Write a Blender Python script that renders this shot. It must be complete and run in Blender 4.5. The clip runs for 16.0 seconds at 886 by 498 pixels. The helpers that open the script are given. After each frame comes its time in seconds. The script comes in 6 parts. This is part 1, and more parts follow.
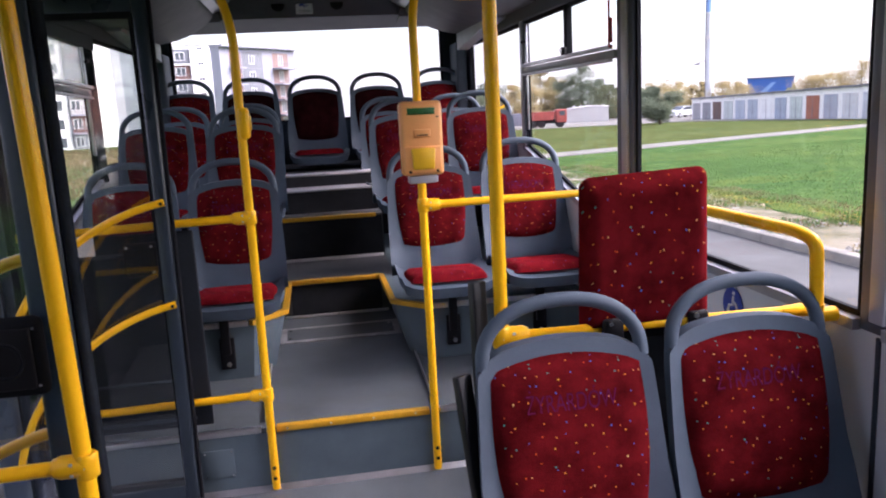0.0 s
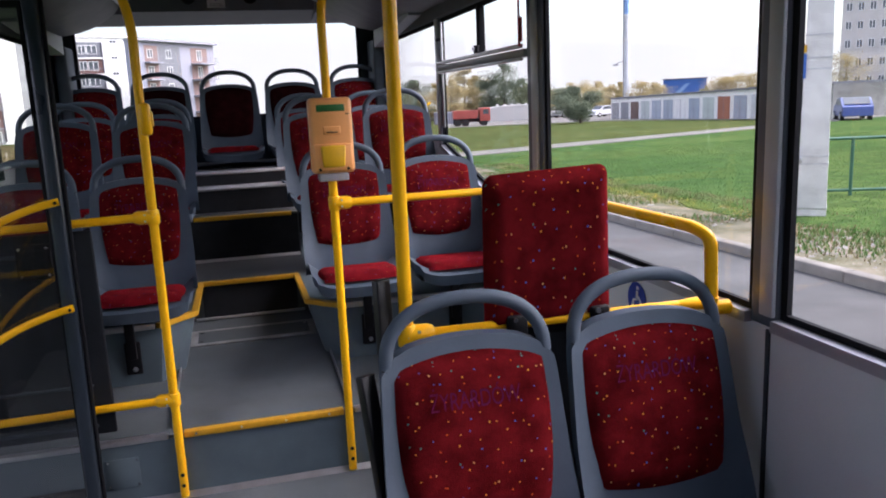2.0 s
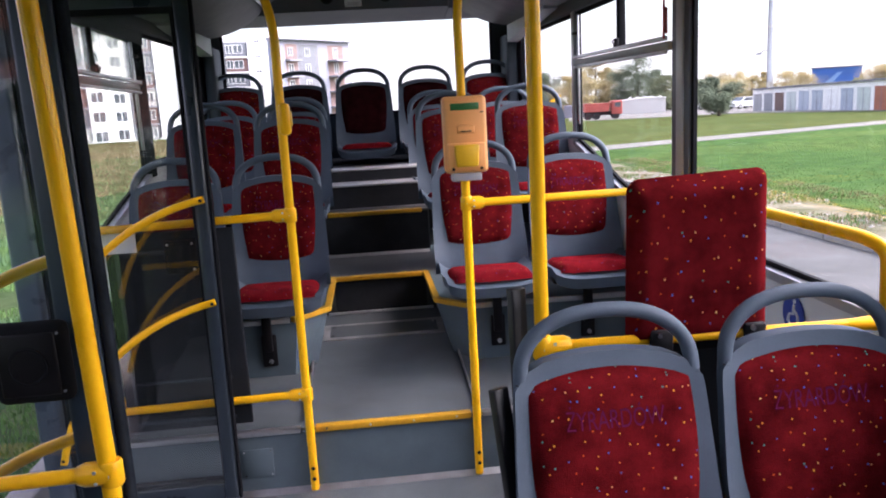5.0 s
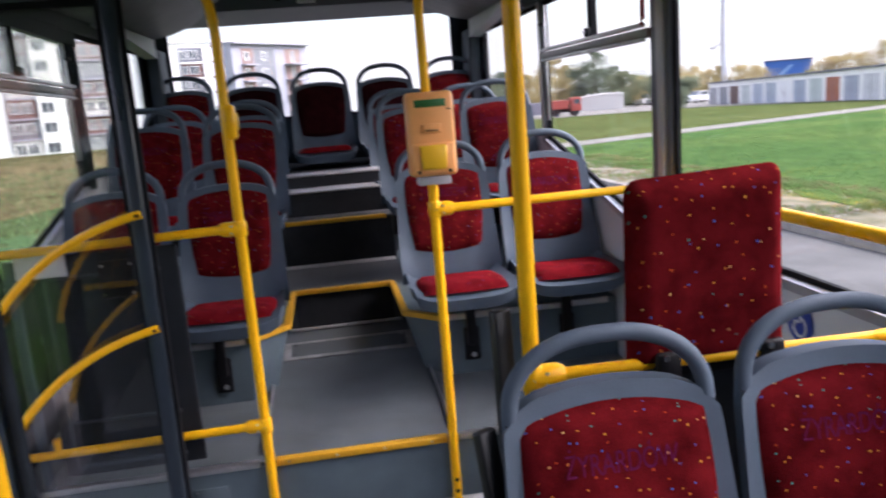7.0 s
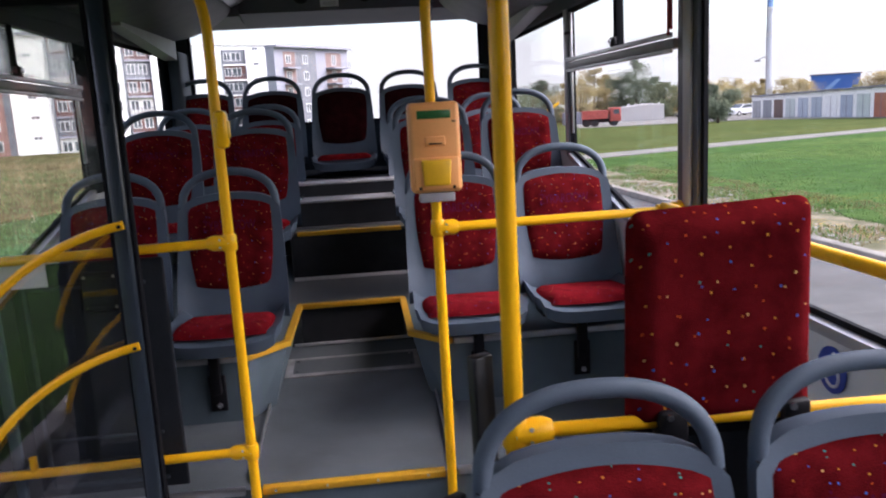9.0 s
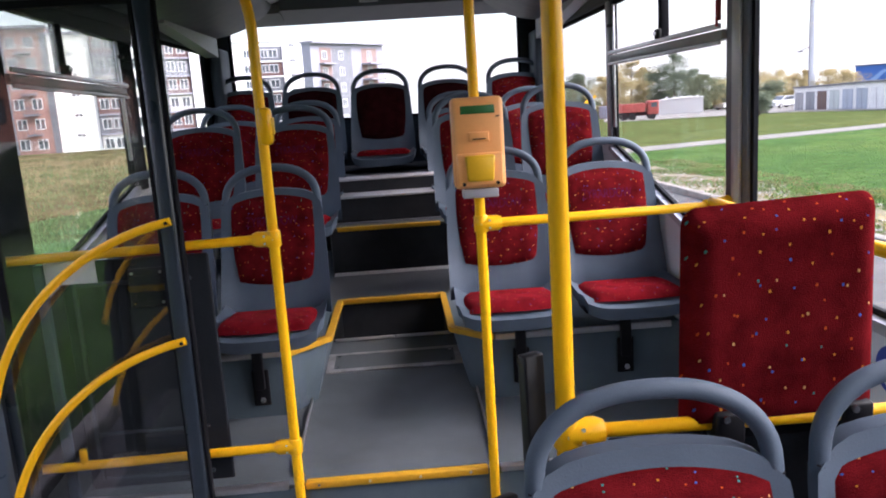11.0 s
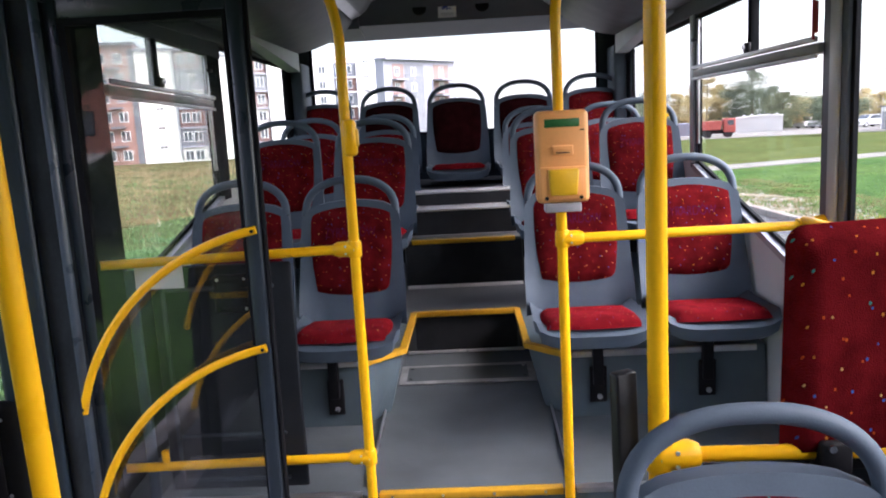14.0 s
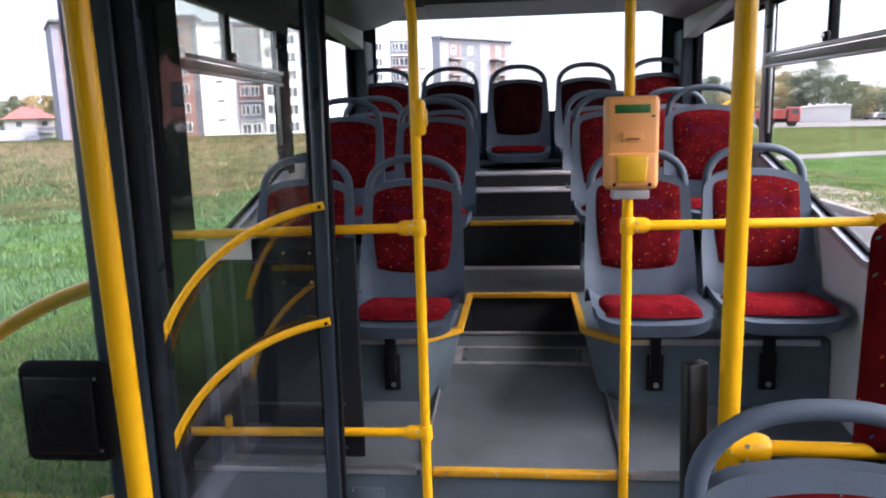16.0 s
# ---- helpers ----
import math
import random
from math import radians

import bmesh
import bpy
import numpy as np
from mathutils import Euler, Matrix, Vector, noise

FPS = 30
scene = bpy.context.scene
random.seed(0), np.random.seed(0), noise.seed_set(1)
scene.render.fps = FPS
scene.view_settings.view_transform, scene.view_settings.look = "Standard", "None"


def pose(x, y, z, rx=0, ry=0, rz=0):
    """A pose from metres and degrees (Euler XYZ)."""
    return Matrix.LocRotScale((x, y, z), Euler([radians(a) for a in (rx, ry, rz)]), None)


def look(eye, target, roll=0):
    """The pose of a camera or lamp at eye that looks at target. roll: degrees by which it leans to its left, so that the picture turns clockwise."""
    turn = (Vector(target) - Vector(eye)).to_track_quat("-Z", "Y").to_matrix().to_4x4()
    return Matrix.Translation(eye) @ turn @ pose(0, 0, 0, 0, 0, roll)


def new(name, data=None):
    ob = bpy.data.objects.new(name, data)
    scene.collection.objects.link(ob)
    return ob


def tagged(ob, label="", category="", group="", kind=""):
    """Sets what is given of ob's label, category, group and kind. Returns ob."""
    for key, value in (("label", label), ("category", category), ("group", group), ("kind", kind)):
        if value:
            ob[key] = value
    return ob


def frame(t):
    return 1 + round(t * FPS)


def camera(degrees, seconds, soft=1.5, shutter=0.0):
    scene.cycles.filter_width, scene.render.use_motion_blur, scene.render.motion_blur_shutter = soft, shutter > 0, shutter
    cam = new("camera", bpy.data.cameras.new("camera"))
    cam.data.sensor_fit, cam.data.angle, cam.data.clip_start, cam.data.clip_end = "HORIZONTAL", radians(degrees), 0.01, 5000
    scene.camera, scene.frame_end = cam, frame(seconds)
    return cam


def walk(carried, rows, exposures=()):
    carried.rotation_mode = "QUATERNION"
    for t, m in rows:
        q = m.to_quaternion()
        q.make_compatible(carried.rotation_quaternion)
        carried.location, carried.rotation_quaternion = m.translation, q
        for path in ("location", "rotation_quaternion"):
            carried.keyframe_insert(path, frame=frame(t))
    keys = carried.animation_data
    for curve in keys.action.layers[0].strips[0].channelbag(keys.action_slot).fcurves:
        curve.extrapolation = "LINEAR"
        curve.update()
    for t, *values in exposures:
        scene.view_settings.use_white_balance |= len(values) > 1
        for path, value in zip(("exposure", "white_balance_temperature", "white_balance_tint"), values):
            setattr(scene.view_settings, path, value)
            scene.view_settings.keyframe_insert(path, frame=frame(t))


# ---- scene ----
cam = camera(60.0, 16.0, soft=1.9, shutter=0.5)
PATH = [
    (0, (-0.073, -2.98, 1.474), (0.242, -1.04, 1.104), -3.0),
    (0.5, (-0.051, -2.967, 1.457), (0.329, -1.042, 1.068), -2.8),
    (1, (-0.017, -2.976, 1.463), (0.453, -1.065, 1.105), -3.7),
    (1.5, (-0.022, -2.982, 1.468), (0.467, -1.073, 1.127), -2.7),
    (2, (-0.018, -2.978, 1.469), (0.484, -1.081, 1.085), -2.5),
    (2.5, (-0.021, -2.979, 1.444), (0.446, -1.075, 1.052), -2.3),
    (3, (-0.022, -2.967, 1.457), (0.32, -1.041, 1.04), -4.0),
    (3.5, (-0.018, -2.946, 1.483), (0.195, -0.997, 1.088), -4.5),
    (4, (-0.043, -2.954, 1.484), (0.163, -1.008, 1.07), -3.8),
    (4.5, (-0.021, -2.937, 1.484), (0.18, -0.98, 1.124), -3.4),
    (4.7, (-0.026, -2.921, 1.485), (0.158, -0.967, 1.1), -3.0),
    (6.8, (-0.005, -2.666, 1.473), (0.164, -0.707, 1.107), -4.1),
    (7, (-0.009, -2.636, 1.47), (0.262, -0.692, 1.082), -4.5),
    (7.5, (-0.026, -2.583, 1.469), (0.372, -0.671, 1.039), -2.6),
    (8, (0.08, -2.512, 1.482), (0.406, -0.572, 1.121), -0.9),
    (8.5, (0.162, -2.464, 1.47), (0.384, -0.514, 1.089), -2.3),
    (9, (0.123, -2.465, 1.477), (0.306, -0.507, 1.111), -3.2),
    (9.2, (0.098, -2.444, 1.482), (0.274, -0.481, 1.141), -3.6),
    (11.3, (0.099, -2.448, 1.479), (0.166, -0.485, 1.101), -3.0),
    (11.5, (0.109, -2.437, 1.477), (0.114, -0.473, 1.099), -1.3),
    (12, (0.128, -2.424, 1.479), (-0.096, -0.469, 1.121), -3.3),
    (12.5, (0.104, -2.431, 1.478), (-0.122, -0.473, 1.142), -3.9),
    (13, (0.078, -2.431, 1.483), (-0.025, -0.462, 1.149), -4.7),
    (13.5, (0.064, -2.422, 1.478), (0.029, -0.455, 1.118), -3.3),
    (14, (0.057, -2.433, 1.473), (-0.023, -0.461, 1.149), -3.2),
    (14.5, (0.063, -2.433, 1.476), (-0.024, -0.457, 1.18), -3.4),
    (15, (0.056, -2.45, 1.491), (-0.031, -0.475, 1.19), -3.0),
    (15.5, (0.04, -2.444, 1.482), (-0.105, -0.475, 1.158), -2.6),
    (16, (0.013, -2.452, 1.48), (-0.196, -0.498, 1.111), -1.6),
]
EXPOSURES = [(t, stops, 6200, tint) for t, stops, tint in ((0, 0.25, 36), (1, 0.2, 33), (1.5, -0.02, 31), (2, -0.16, 30), (3, 0.12, 32), (4, 0.36, 33), (7, 0.15, 30), (7.5, 0.08, 31), (8, 0.02, 30), (8.4, -0.30, 31), (9, -0.12, 31), (11.5, 0.34, 29), (13, 0.48, 28), (15, 0.52, 27), (16, 0.32, 29))]
walk(cam, [(t, look(eye, target, roll)) for t, eye, target, roll in PATH], EXPOSURES)

# ---- world, sun, exposure ----
SKY_STRENGTH = 0.75
sky_world = bpy.data.worlds.new("overcast_sky")
scene.world = sky_world
sky_world.use_nodes = True
wn, wl = sky_world.node_tree.nodes, sky_world.node_tree.links
wn.clear()
w_out, w_bg = wn.new("ShaderNodeOutputWorld"), wn.new("ShaderNodeBackground")
w_sky, w_bw, w_mix = wn.new("ShaderNodeTexSky"), wn.new("ShaderNodeRGBToBW"), wn.new("ShaderNodeMixRGB")
w_sky.sky_type, w_sky.sun_disc = "NISHITA", False
w_sky.sun_elevation, w_sky.sun_rotation = radians(43), radians(97)
w_sky.air_density, w_sky.dust_density = 1.0, 4.0
w_mix.inputs[0].default_value = 0.45
wl.new(w_sky.outputs[0], w_bw.inputs[0])
wl.new(w_bw.outputs[0], w_mix.inputs[1])
wl.new(w_sky.outputs[0], w_mix.inputs[2])
w_tc, w_sep, w_grad, w_mul = wn.new("ShaderNodeTexCoord"), wn.new("ShaderNodeSeparateXYZ"), wn.new("ShaderNodeMapRange"), wn.new("ShaderNodeMixRGB")
w_mul.blend_type, w_mul.inputs[0].default_value = "MULTIPLY", 1.0
wl.new(w_tc.outputs["Generated"], w_sep.inputs[0])
wl.new(w_sep.outputs[2], w_grad.inputs[0])
w_grad.inputs[3].default_value, w_grad.inputs[4].default_value = 0.66, 1.35     # overcast: somewhat brighter overhead
wl.new(w_mix.outputs[0], w_mul.inputs[1])
wl.new(w_grad.outputs[0], w_mul.inputs[2])
w_base = wn.new("ShaderNodeMixRGB")
w_base.blend_type, w_base.inputs[0].default_value, w_base.inputs[2].default_value = "LIGHTEN", 1.0, (1.65, 1.65, 1.64, 1)     # even cloud
wl.new(w_mul.outputs[0], w_base.inputs[1])
wl.new(w_base.outputs[0], w_bg.inputs[0])
w_bg.inputs[1].default_value = SKY_STRENGTH
wl.new(w_bg.outputs[0], w_out.inputs[0])
sun_data = bpy.data.lights.new("sun", "SUN")
sun_data.energy, sun_data.angle, sun_data.color = 0.20, radians(25), (1.0, 0.96, 0.9)
sun = new("sun", sun_data)
sun.matrix_world = look((40, -5, 38), (0, 0, 0))


# ---- materials ----
def material(name, color, rough=0.5, metal=0.0, vary=0.12, scale=9.0, fine=120.0, bump=0.05, color2=None, coat=0.0, spec=0.5):
    """Principled surface with colour and roughness variation at two scales and a fine relief."""
    m = bpy.data.materials.new(name)
    m.use_nodes = True
    n, l = m.node_tree.nodes, m.node_tree.links
    p = n["Principled BSDF"]
    tc = n.new("ShaderNodeTexCoord")
    big, small = n.new("ShaderNodeTexNoise"), n.new("ShaderNodeTexNoise")
    big.inputs["Scale"].default_value, big.inputs["Detail"].default_value = scale, 5
    small.inputs["Scale"].default_value, small.inputs["Detail"].default_value = fine, 3
    l.new(tc.outputs["Object"], big.inputs["Vector"])
    l.new(tc.outputs["Object"], small.inputs["Vector"])
    add = n.new("ShaderNodeMath")
    add.operation = "MULTIPLY_ADD"
    l.new(small.outputs[0], add.inputs[0])
    add.inputs[1].default_value = 0.35
    l.new(big.outputs[0], add.inputs[2])
    ramp = n.new("ShaderNodeValToRGB")
    c2 = color2 or tuple(c * (1 - 2 * vary) for c in color)
    ramp.color_ramp.elements[0].position, ramp.color_ramp.elements[1].position = 0.42, 0.9
    ramp.color_ramp.elements[0].color = (*c2, 1)
    ramp.color_ramp.elements[1].color = (*[min(1, c * (1 + vary)) for c in color], 1)
    l.new(add.outputs[0], ramp.inputs[0])
    l.new(ramp.outputs[0], p.inputs["Base Color"])
    rr = n.new("ShaderNodeMapRange")
    rr.inputs[3].default_value, rr.inputs[4].default_value = max(0.02, rough - 0.12), min(1, rough + 0.12)
    l.new(big.outputs[0], rr.inputs[0])
    l.new(rr.outputs[0], p.inputs["Roughness"])
    p.inputs["Metallic"].default_value = metal
    p.inputs["Coat Weight"].default_value = coat
    p.inputs["Specular IOR Level"].default_value = spec
    if spec <= 0.05:                       # rough, matt ground, leaves and plush
        p.inputs["IOR"].default_value = 1.0
    if bump:
        b = n.new("ShaderNodeBump")
        b.inputs["Strength"].default_value, b.inputs["Distance"].default_value = bump, 0.004
        l.new(small.outputs[0], b.inputs["Height"])
        l.new(b.outputs[0], p.inputs["Normal"])
    return m


def fabric(name, base=(0.112, 0.0072, 0.0092), dim=0.75, reach_k=1.0):
    """Dark red plush with a scatter of small yellow, blue and green flecks."""
    m = material(name, base, 0.95, vary=0.30, scale=14, fine=420, bump=0.5, spec=0.05)
    n, l = m.node_tree.nodes, m.node_tree.links
    p = n["Principled BSDF"]
    ground_color = p.inputs["Base Color"].links[0].from_socket
    tc, sep, comb, sub = n.new("ShaderNodeTexCoord"), n.new("ShaderNodeSeparateXYZ"), n.new("ShaderNodeCombineXYZ"), n.new("ShaderNodeMath")
    sub.operation = "ADD"
    l.new(tc.outputs["Object"], sep.inputs[0])
    l.new(sep.outputs[2], sub.inputs[0])
    l.new(sep.outputs[1], sub.inputs[1])
    l.new(sep.outputs[0], comb.inputs[0])
    l.new(sub.outputs[0], comb.inputs[1])
    color = ground_color
    for k, (size, reach, shift) in enumerate(((20.5, 0.050, 0.0), (23.0, 0.046, 3.7))):
        mp = n.new("ShaderNodeMapping")
        mp.inputs["Location"].default_value = (shift, shift * 0.6, 0)
        mp.inputs["Rotation"].default_value = (0, 0, 0.5 + 0.4 * k)
        mp.inputs["Scale"].default_value = (size, size * 0.8, 1)
        l.new(comb.outputs[0], mp.inputs[0])
        v = n.new("ShaderNodeTexVoronoi")
        v.voronoi_dimensions = "2D"
        v.inputs["Scale"].default_value = 1.0
        v.inputs["Randomness"].default_value = 0.62
        l.new(mp.outputs[0], v.inputs["Vector"])
        less = n.new("ShaderNodeMath")
        less.operation = "LESS_THAN"
        l.new(v.outputs["Distance"], less.inputs[0])
        less.inputs[1].default_value = reach * reach_k
        cr = n.new("ShaderNodeValToRGB")
        cr.color_ramp.interpolation = "CONSTANT"
        e = cr.color_ramp.elements
        e[0].position, e[0].color = 0.0, (0.62, 0.27, 0.04, 1)
        e[1].position, e[1].color = 0.30, (0.05, 0.13, 0.42, 1)
        for pos, c in ((0.52, (0.52, 0.09, 0.02, 1)), (0.70, (0.05, 0.27, 0.22, 1)), (0.84, (0.66, 0.40, 0.14, 1))):
            e.new(pos).color = c
        for q in e:
            q.color = (*[dim * v_ for v_ in q.color[:3]], 1)
        sp = n.new("ShaderNodeSeparateColor")
        l.new(v.outputs["Color"], sp.inputs[0])
        l.new(sp.outputs[0], cr.inputs[0])
        mix = n.new("ShaderNodeMixRGB")
        l.new(less.outputs[0], mix.inputs[0])
        l.new(color, mix.inputs[1])
        l.new(cr.outputs[0], mix.inputs[2])
        color = mix.outputs[0]
    l.new(color, p.inputs["Base Color"])
    p.inputs["Sheen Weight"].default_value = 0.08
    p.inputs["Sheen Roughness"].default_value = 0.5
    p.inputs["Sheen Tint"].default_value = (0.8, 0.1, 0.12, 1)
    return m


def glass(name, tint=(0.93, 0.97, 0.95), gloss=1.0, dirt=0.006, haze=0.0, film=0.0):
    m = bpy.data.materials.new(name)
    m.use_nodes = True
    n, l = m.node_tree.nodes, m.node_tree.links
    n.clear()
    out, mix, tr, gl, fr = (n.new(k) for k in ("ShaderNodeOutputMaterial", "ShaderNodeMixShader", "ShaderNodeBsdfTransparent", "ShaderNodeBsdfGlossy", "ShaderNodeLayerWeight"))
    tr.inputs[0].default_value = (*tint, 1)
    gl.inputs["Roughness"].default_value = 0.02
    fr.inputs[0].default_value = 0.5
    powr, mul = n.new("ShaderNodeMath"), n.new("ShaderNodeMath")
    powr.operation, mul.operation = "POWER", "MULTIPLY_ADD"
    powr.inputs[1].default_value = 5.0
    mul.inputs[1].default_value, mul.inputs[2].default_value = 0.35 * gloss, 0.012 * gloss + film
    l.new(fr.outputs["Facing"], powr.inputs[0])
    l.new(powr.outputs[0], mul.inputs[0])
    l.new(mul.outputs[0], mix.inputs[0])
    l.new(tr.outputs[0], mix.inputs[1])
    l.new(gl.outputs[0], mix.inputs[2])
    coat, df, nz, rng, tc = (n.new(k) for k in ("ShaderNodeMixShader", "ShaderNodeBsdfTranslucent" if haze else "ShaderNodeBsdfDiffuse", "ShaderNodeTexNoise", "ShaderNodeMapRange", "ShaderNodeTexCoord"))
    df.inputs[0].default_value = (0.93, 0.92, 0.88, 1) if haze else (0.6, 0.6, 0.56, 1)
    nz.inputs["Scale"].default_value, nz.inputs["Detail"].default_value = 3.0, 6
    l.new(tc.outputs["Object"], nz.inputs["Vector"])
    l.new(nz.outputs[0], rng.inputs[0])
    rng.inputs[1].default_value, rng.inputs[2].default_value = 0.4, 0.8
    rng.inputs[3].default_value, rng.inputs[4].default_value = haze, max(dirt, haze * 1.15)
    l.new(rng.outputs[0], coat.inputs[0])
    l.new(mix.outputs[0], coat.inputs[1])
    l.new(df.outputs[0], coat.inputs[2])
    l.new(coat.outputs[0], out.inputs[0])
    return m


M_FABRIC = fabric("red_plush")
# cushion plush with fewer flecks, lightened: light from above is in the colour
M_CUSHION = fabric("toplit_red_plush", (0.165, 0.0085, 0.0125), 0.62, 0.8)
# darker copy of the red plush; the backlit rear row's shade is painted in
M_SHADEDPLUSH = fabric("shaded_red_plush", (0.023, 0.0048, 0.0060), 0.25, 0.4)
M_SHELL = material("grey_plastic_shell", (0.074, 0.104, 0.136), 0.58, spec=0.3, vary=0.08, bump=0.12, fine=300)
M_YELLOW = material("yellow_enamel", (0.97, 0.495, 0.003), 0.30, vary=0.02, scale=5, fine=60, bump=0.0, coat=0.1, spec=0.18)
M_TAPE = material("yellow_edge_tape", (0.62, 0.33, 0.010), 0.5, vary=0.07, scale=30, bump=0.15)
M_FLOOR = material("grey_vinyl_floor", (0.118, 0.142, 0.152), 0.42, vary=0.20, scale=4, fine=500, bump=0.25)
# floor vinyl darkened for the steps; the dimmer rear light is painted in
M_STEPVINYL = material("shaded_step_vinyl", (0.082, 0.092, 0.098), 0.42, vary=0.25, scale=6, fine=500, bump=0.25)
M_HATCH = material("worn_aluminium_frame", (0.52, 0.53, 0.53), 0.38, metal=0.5, vary=0.22, scale=14, fine=90, bump=0.08)
M_RISER = material("dark_riser_carpet", (0.036, 0.039, 0.043), 0.85, spec=0.12, vary=0.15, scale=8, fine=400, bump=0.3)
M_BOXGREY = material("blue_grey_vinyl", (0.104, 0.146, 0.166), 0.52, spec=0.3, vary=0.12, scale=5, fine=350, bump=0.15)
M_ALU = material("brushed_aluminium", (0.55, 0.56, 0.57), 0.34, metal=0.9, vary=0.1, scale=12, fine=90)
M_POLISH = material("polished_aluminium", (0.70, 0.70, 0.69), 0.34, metal=0.55, vary=0.04, scale=5, fine=60, bump=0.03)
M_INSERT = material("pale_grey_plastic_cover", (0.40, 0.42, 0.44), 0.35, vary=0.05)
M_SILL = material("anodised_sill", (0.36, 0.38, 0.41), 0.32, metal=0.35, vary=0.06, scale=6, fine=60)
M_STEEL = material("bright_steel_bolt", (0.62, 0.62, 0.62), 0.28, metal=1.0, bump=0)
M_BLACK = material("black_powder_coat", (0.010, 0.010, 0.012), 0.5, spec=0.2, vary=0.2, bump=0.06)
M_GLOSSBLACK = material("glossy_black_plastic", (0.006, 0.006, 0.007), 0.42, spec=0.3, vary=0.1, bump=0.03)
M_RUBBER = material("black_rubber", (0.010, 0.011, 0.013), 0.8, spec=0.1, vary=0.2, bump=0.1)
M_PANEL = material("light_grey_wall_panel", (0.60, 0.635, 0.645), 0.58, vary=0.05, scale=3, fine=250, bump=0.08)
M_PILLAR = material("grey_pillar_trim", (0.085, 0.10, 0.125), 0.45, vary=0.1, bump=0.08)
M_TRANSOM = material("grey_transom_plastic", (0.30, 0.305, 0.305), 0.42, vary=0.08, bump=0.05)
M_DARKTRIM = material("dark_grey_trim", (0.042, 0.054, 0.066), 0.65, spec=0.2, vary=0.12, bump=0.1)
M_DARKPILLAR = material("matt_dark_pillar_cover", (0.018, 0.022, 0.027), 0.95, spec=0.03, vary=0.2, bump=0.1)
M_CEIL = material("pale_grey_ceiling", (0.30, 0.32, 0.34), 0.6, vary=0.06, bump=0.06)
M_DUCT = material("dark_blue_grey_duct", (0.060, 0.070, 0.080), 0.5, vary=0.1, bump=0.06)
M_DOORBLUE = material("blue_grey_door_post", (0.055, 0.078, 0.102), 0.30, vary=0.1, bump=0.05)
M_NAVY = material("navy_painted_steel", (0.022, 0.042, 0.064), 0.36, spec=0.4, vary=0.15, scale=5, bump=0.05)
M_DOORFRAME = material("dark_blue_door_frame", (0.022, 0.034, 0.046), 0.30, spec=0.5, vary=0.15, bump=0.05)
M_ORANGE = material("orange_plastic", (0.90, 0.41, 0.13), 0.42, vary=0.04, bump=0.05)
M_FLAP = material("yellow_plastic_flap", (0.80, 0.46, 0.012), 0.4, vary=0.05, bump=0.05)
M_LCD = material("green_display", (0.035, 0.16, 0.05), 0.25, vary=0.15, bump=0)
M_GREYPL = material("light_grey_plastic", (0.36, 0.36, 0.37), 0.5, vary=0.05)
M_WHITE = material("white_paper", (0.72, 0.73, 0.74), 0.7, vary=0.04, bump=0.02)
M_BLUE = material("blue_sign_ink", (0.02, 0.05, 0.30), 0.5, vary=0.05, bump=0)
M_REDPL = material("red_plastic", (0.45, 0.03, 0.03), 0.4, vary=0.06)
M_LETTER = material("purple_thread", (0.100, 0.012, 0.046), 0.95, spec=0.03, vary=0.2, bump=0.1)
M_PARTITION = material("charcoal_partition_board", (0.018, 0.022, 0.027), 0.6, spec=0.15, vary=0.15, scale=6, bump=0.1)
M_GLASS = glass("clear_window_glass")
M_TINT = glass("smoked_door_glass", (0.955, 0.965, 0.95), 1.6, 0.003, 0.0, 0.085)
# thin pale diffuse film stands in for haze from mirrored daylight
M_DOORGLASS = glass("hazy_door_glass", (0.90, 0.93, 0.94), 1.6, 0.05, 0.0, 0.05)
M_MILKY = glass("hazy_sliding_glass", (0.97, 0.97, 0.94), 1.0, 0.0, 0.17)
M_SMOKE = glass("dome_plastic", (0.35, 0.36, 0.38), 2.0, 0.0)


# ---- mesh helpers ----
def finish(bm, smooth=False, angle=0.8):
    bmesh.ops.recalc_face_normals(bm, faces=bm.faces)
    if smooth:
        for f in bm.faces:
            f.smooth = True
        for e in bm.edges:
            if len(e.link_faces) == 2 and e.calc_face_angle(0) > angle:
                e.smooth = False


def part(name, bm, mat, parent=None, label="", smooth=True, angle=0.8):
    finish(bm, smooth, angle)
    me = bpy.data.meshes.new(name)
    bm.to_mesh(me)
    bm.free()
    for m in (mat if isinstance(mat, (list, tuple)) else [mat]):
        me.materials.append(m)
    ob = new(name, me)
    if parent is not None:
        ob.parent = parent
    if label:
        ob["label"] = label
    return ob


def shared(name, me, parent, m=None):
    """One more object on an existing mesh."""
    ob = new(name, me)
    if parent is not None:
        ob.parent = parent
    if m is not None:
        ob.matrix_basis = m
    return ob


def thing(name, at=(0, 0, 0), label="", category="", group="", kind="", rz=0):
    ob = new(name)
    ob.empty_display_size = 0.05
    ob.matrix_basis = pose(*at, 0, 0, rz)
    return tagged(ob, label, category, group, kind)


def structure(name, bm, mat, label="", smooth=True):
    return tagged(part(name, bm, mat, None, "", smooth), label, "", "", "structure")


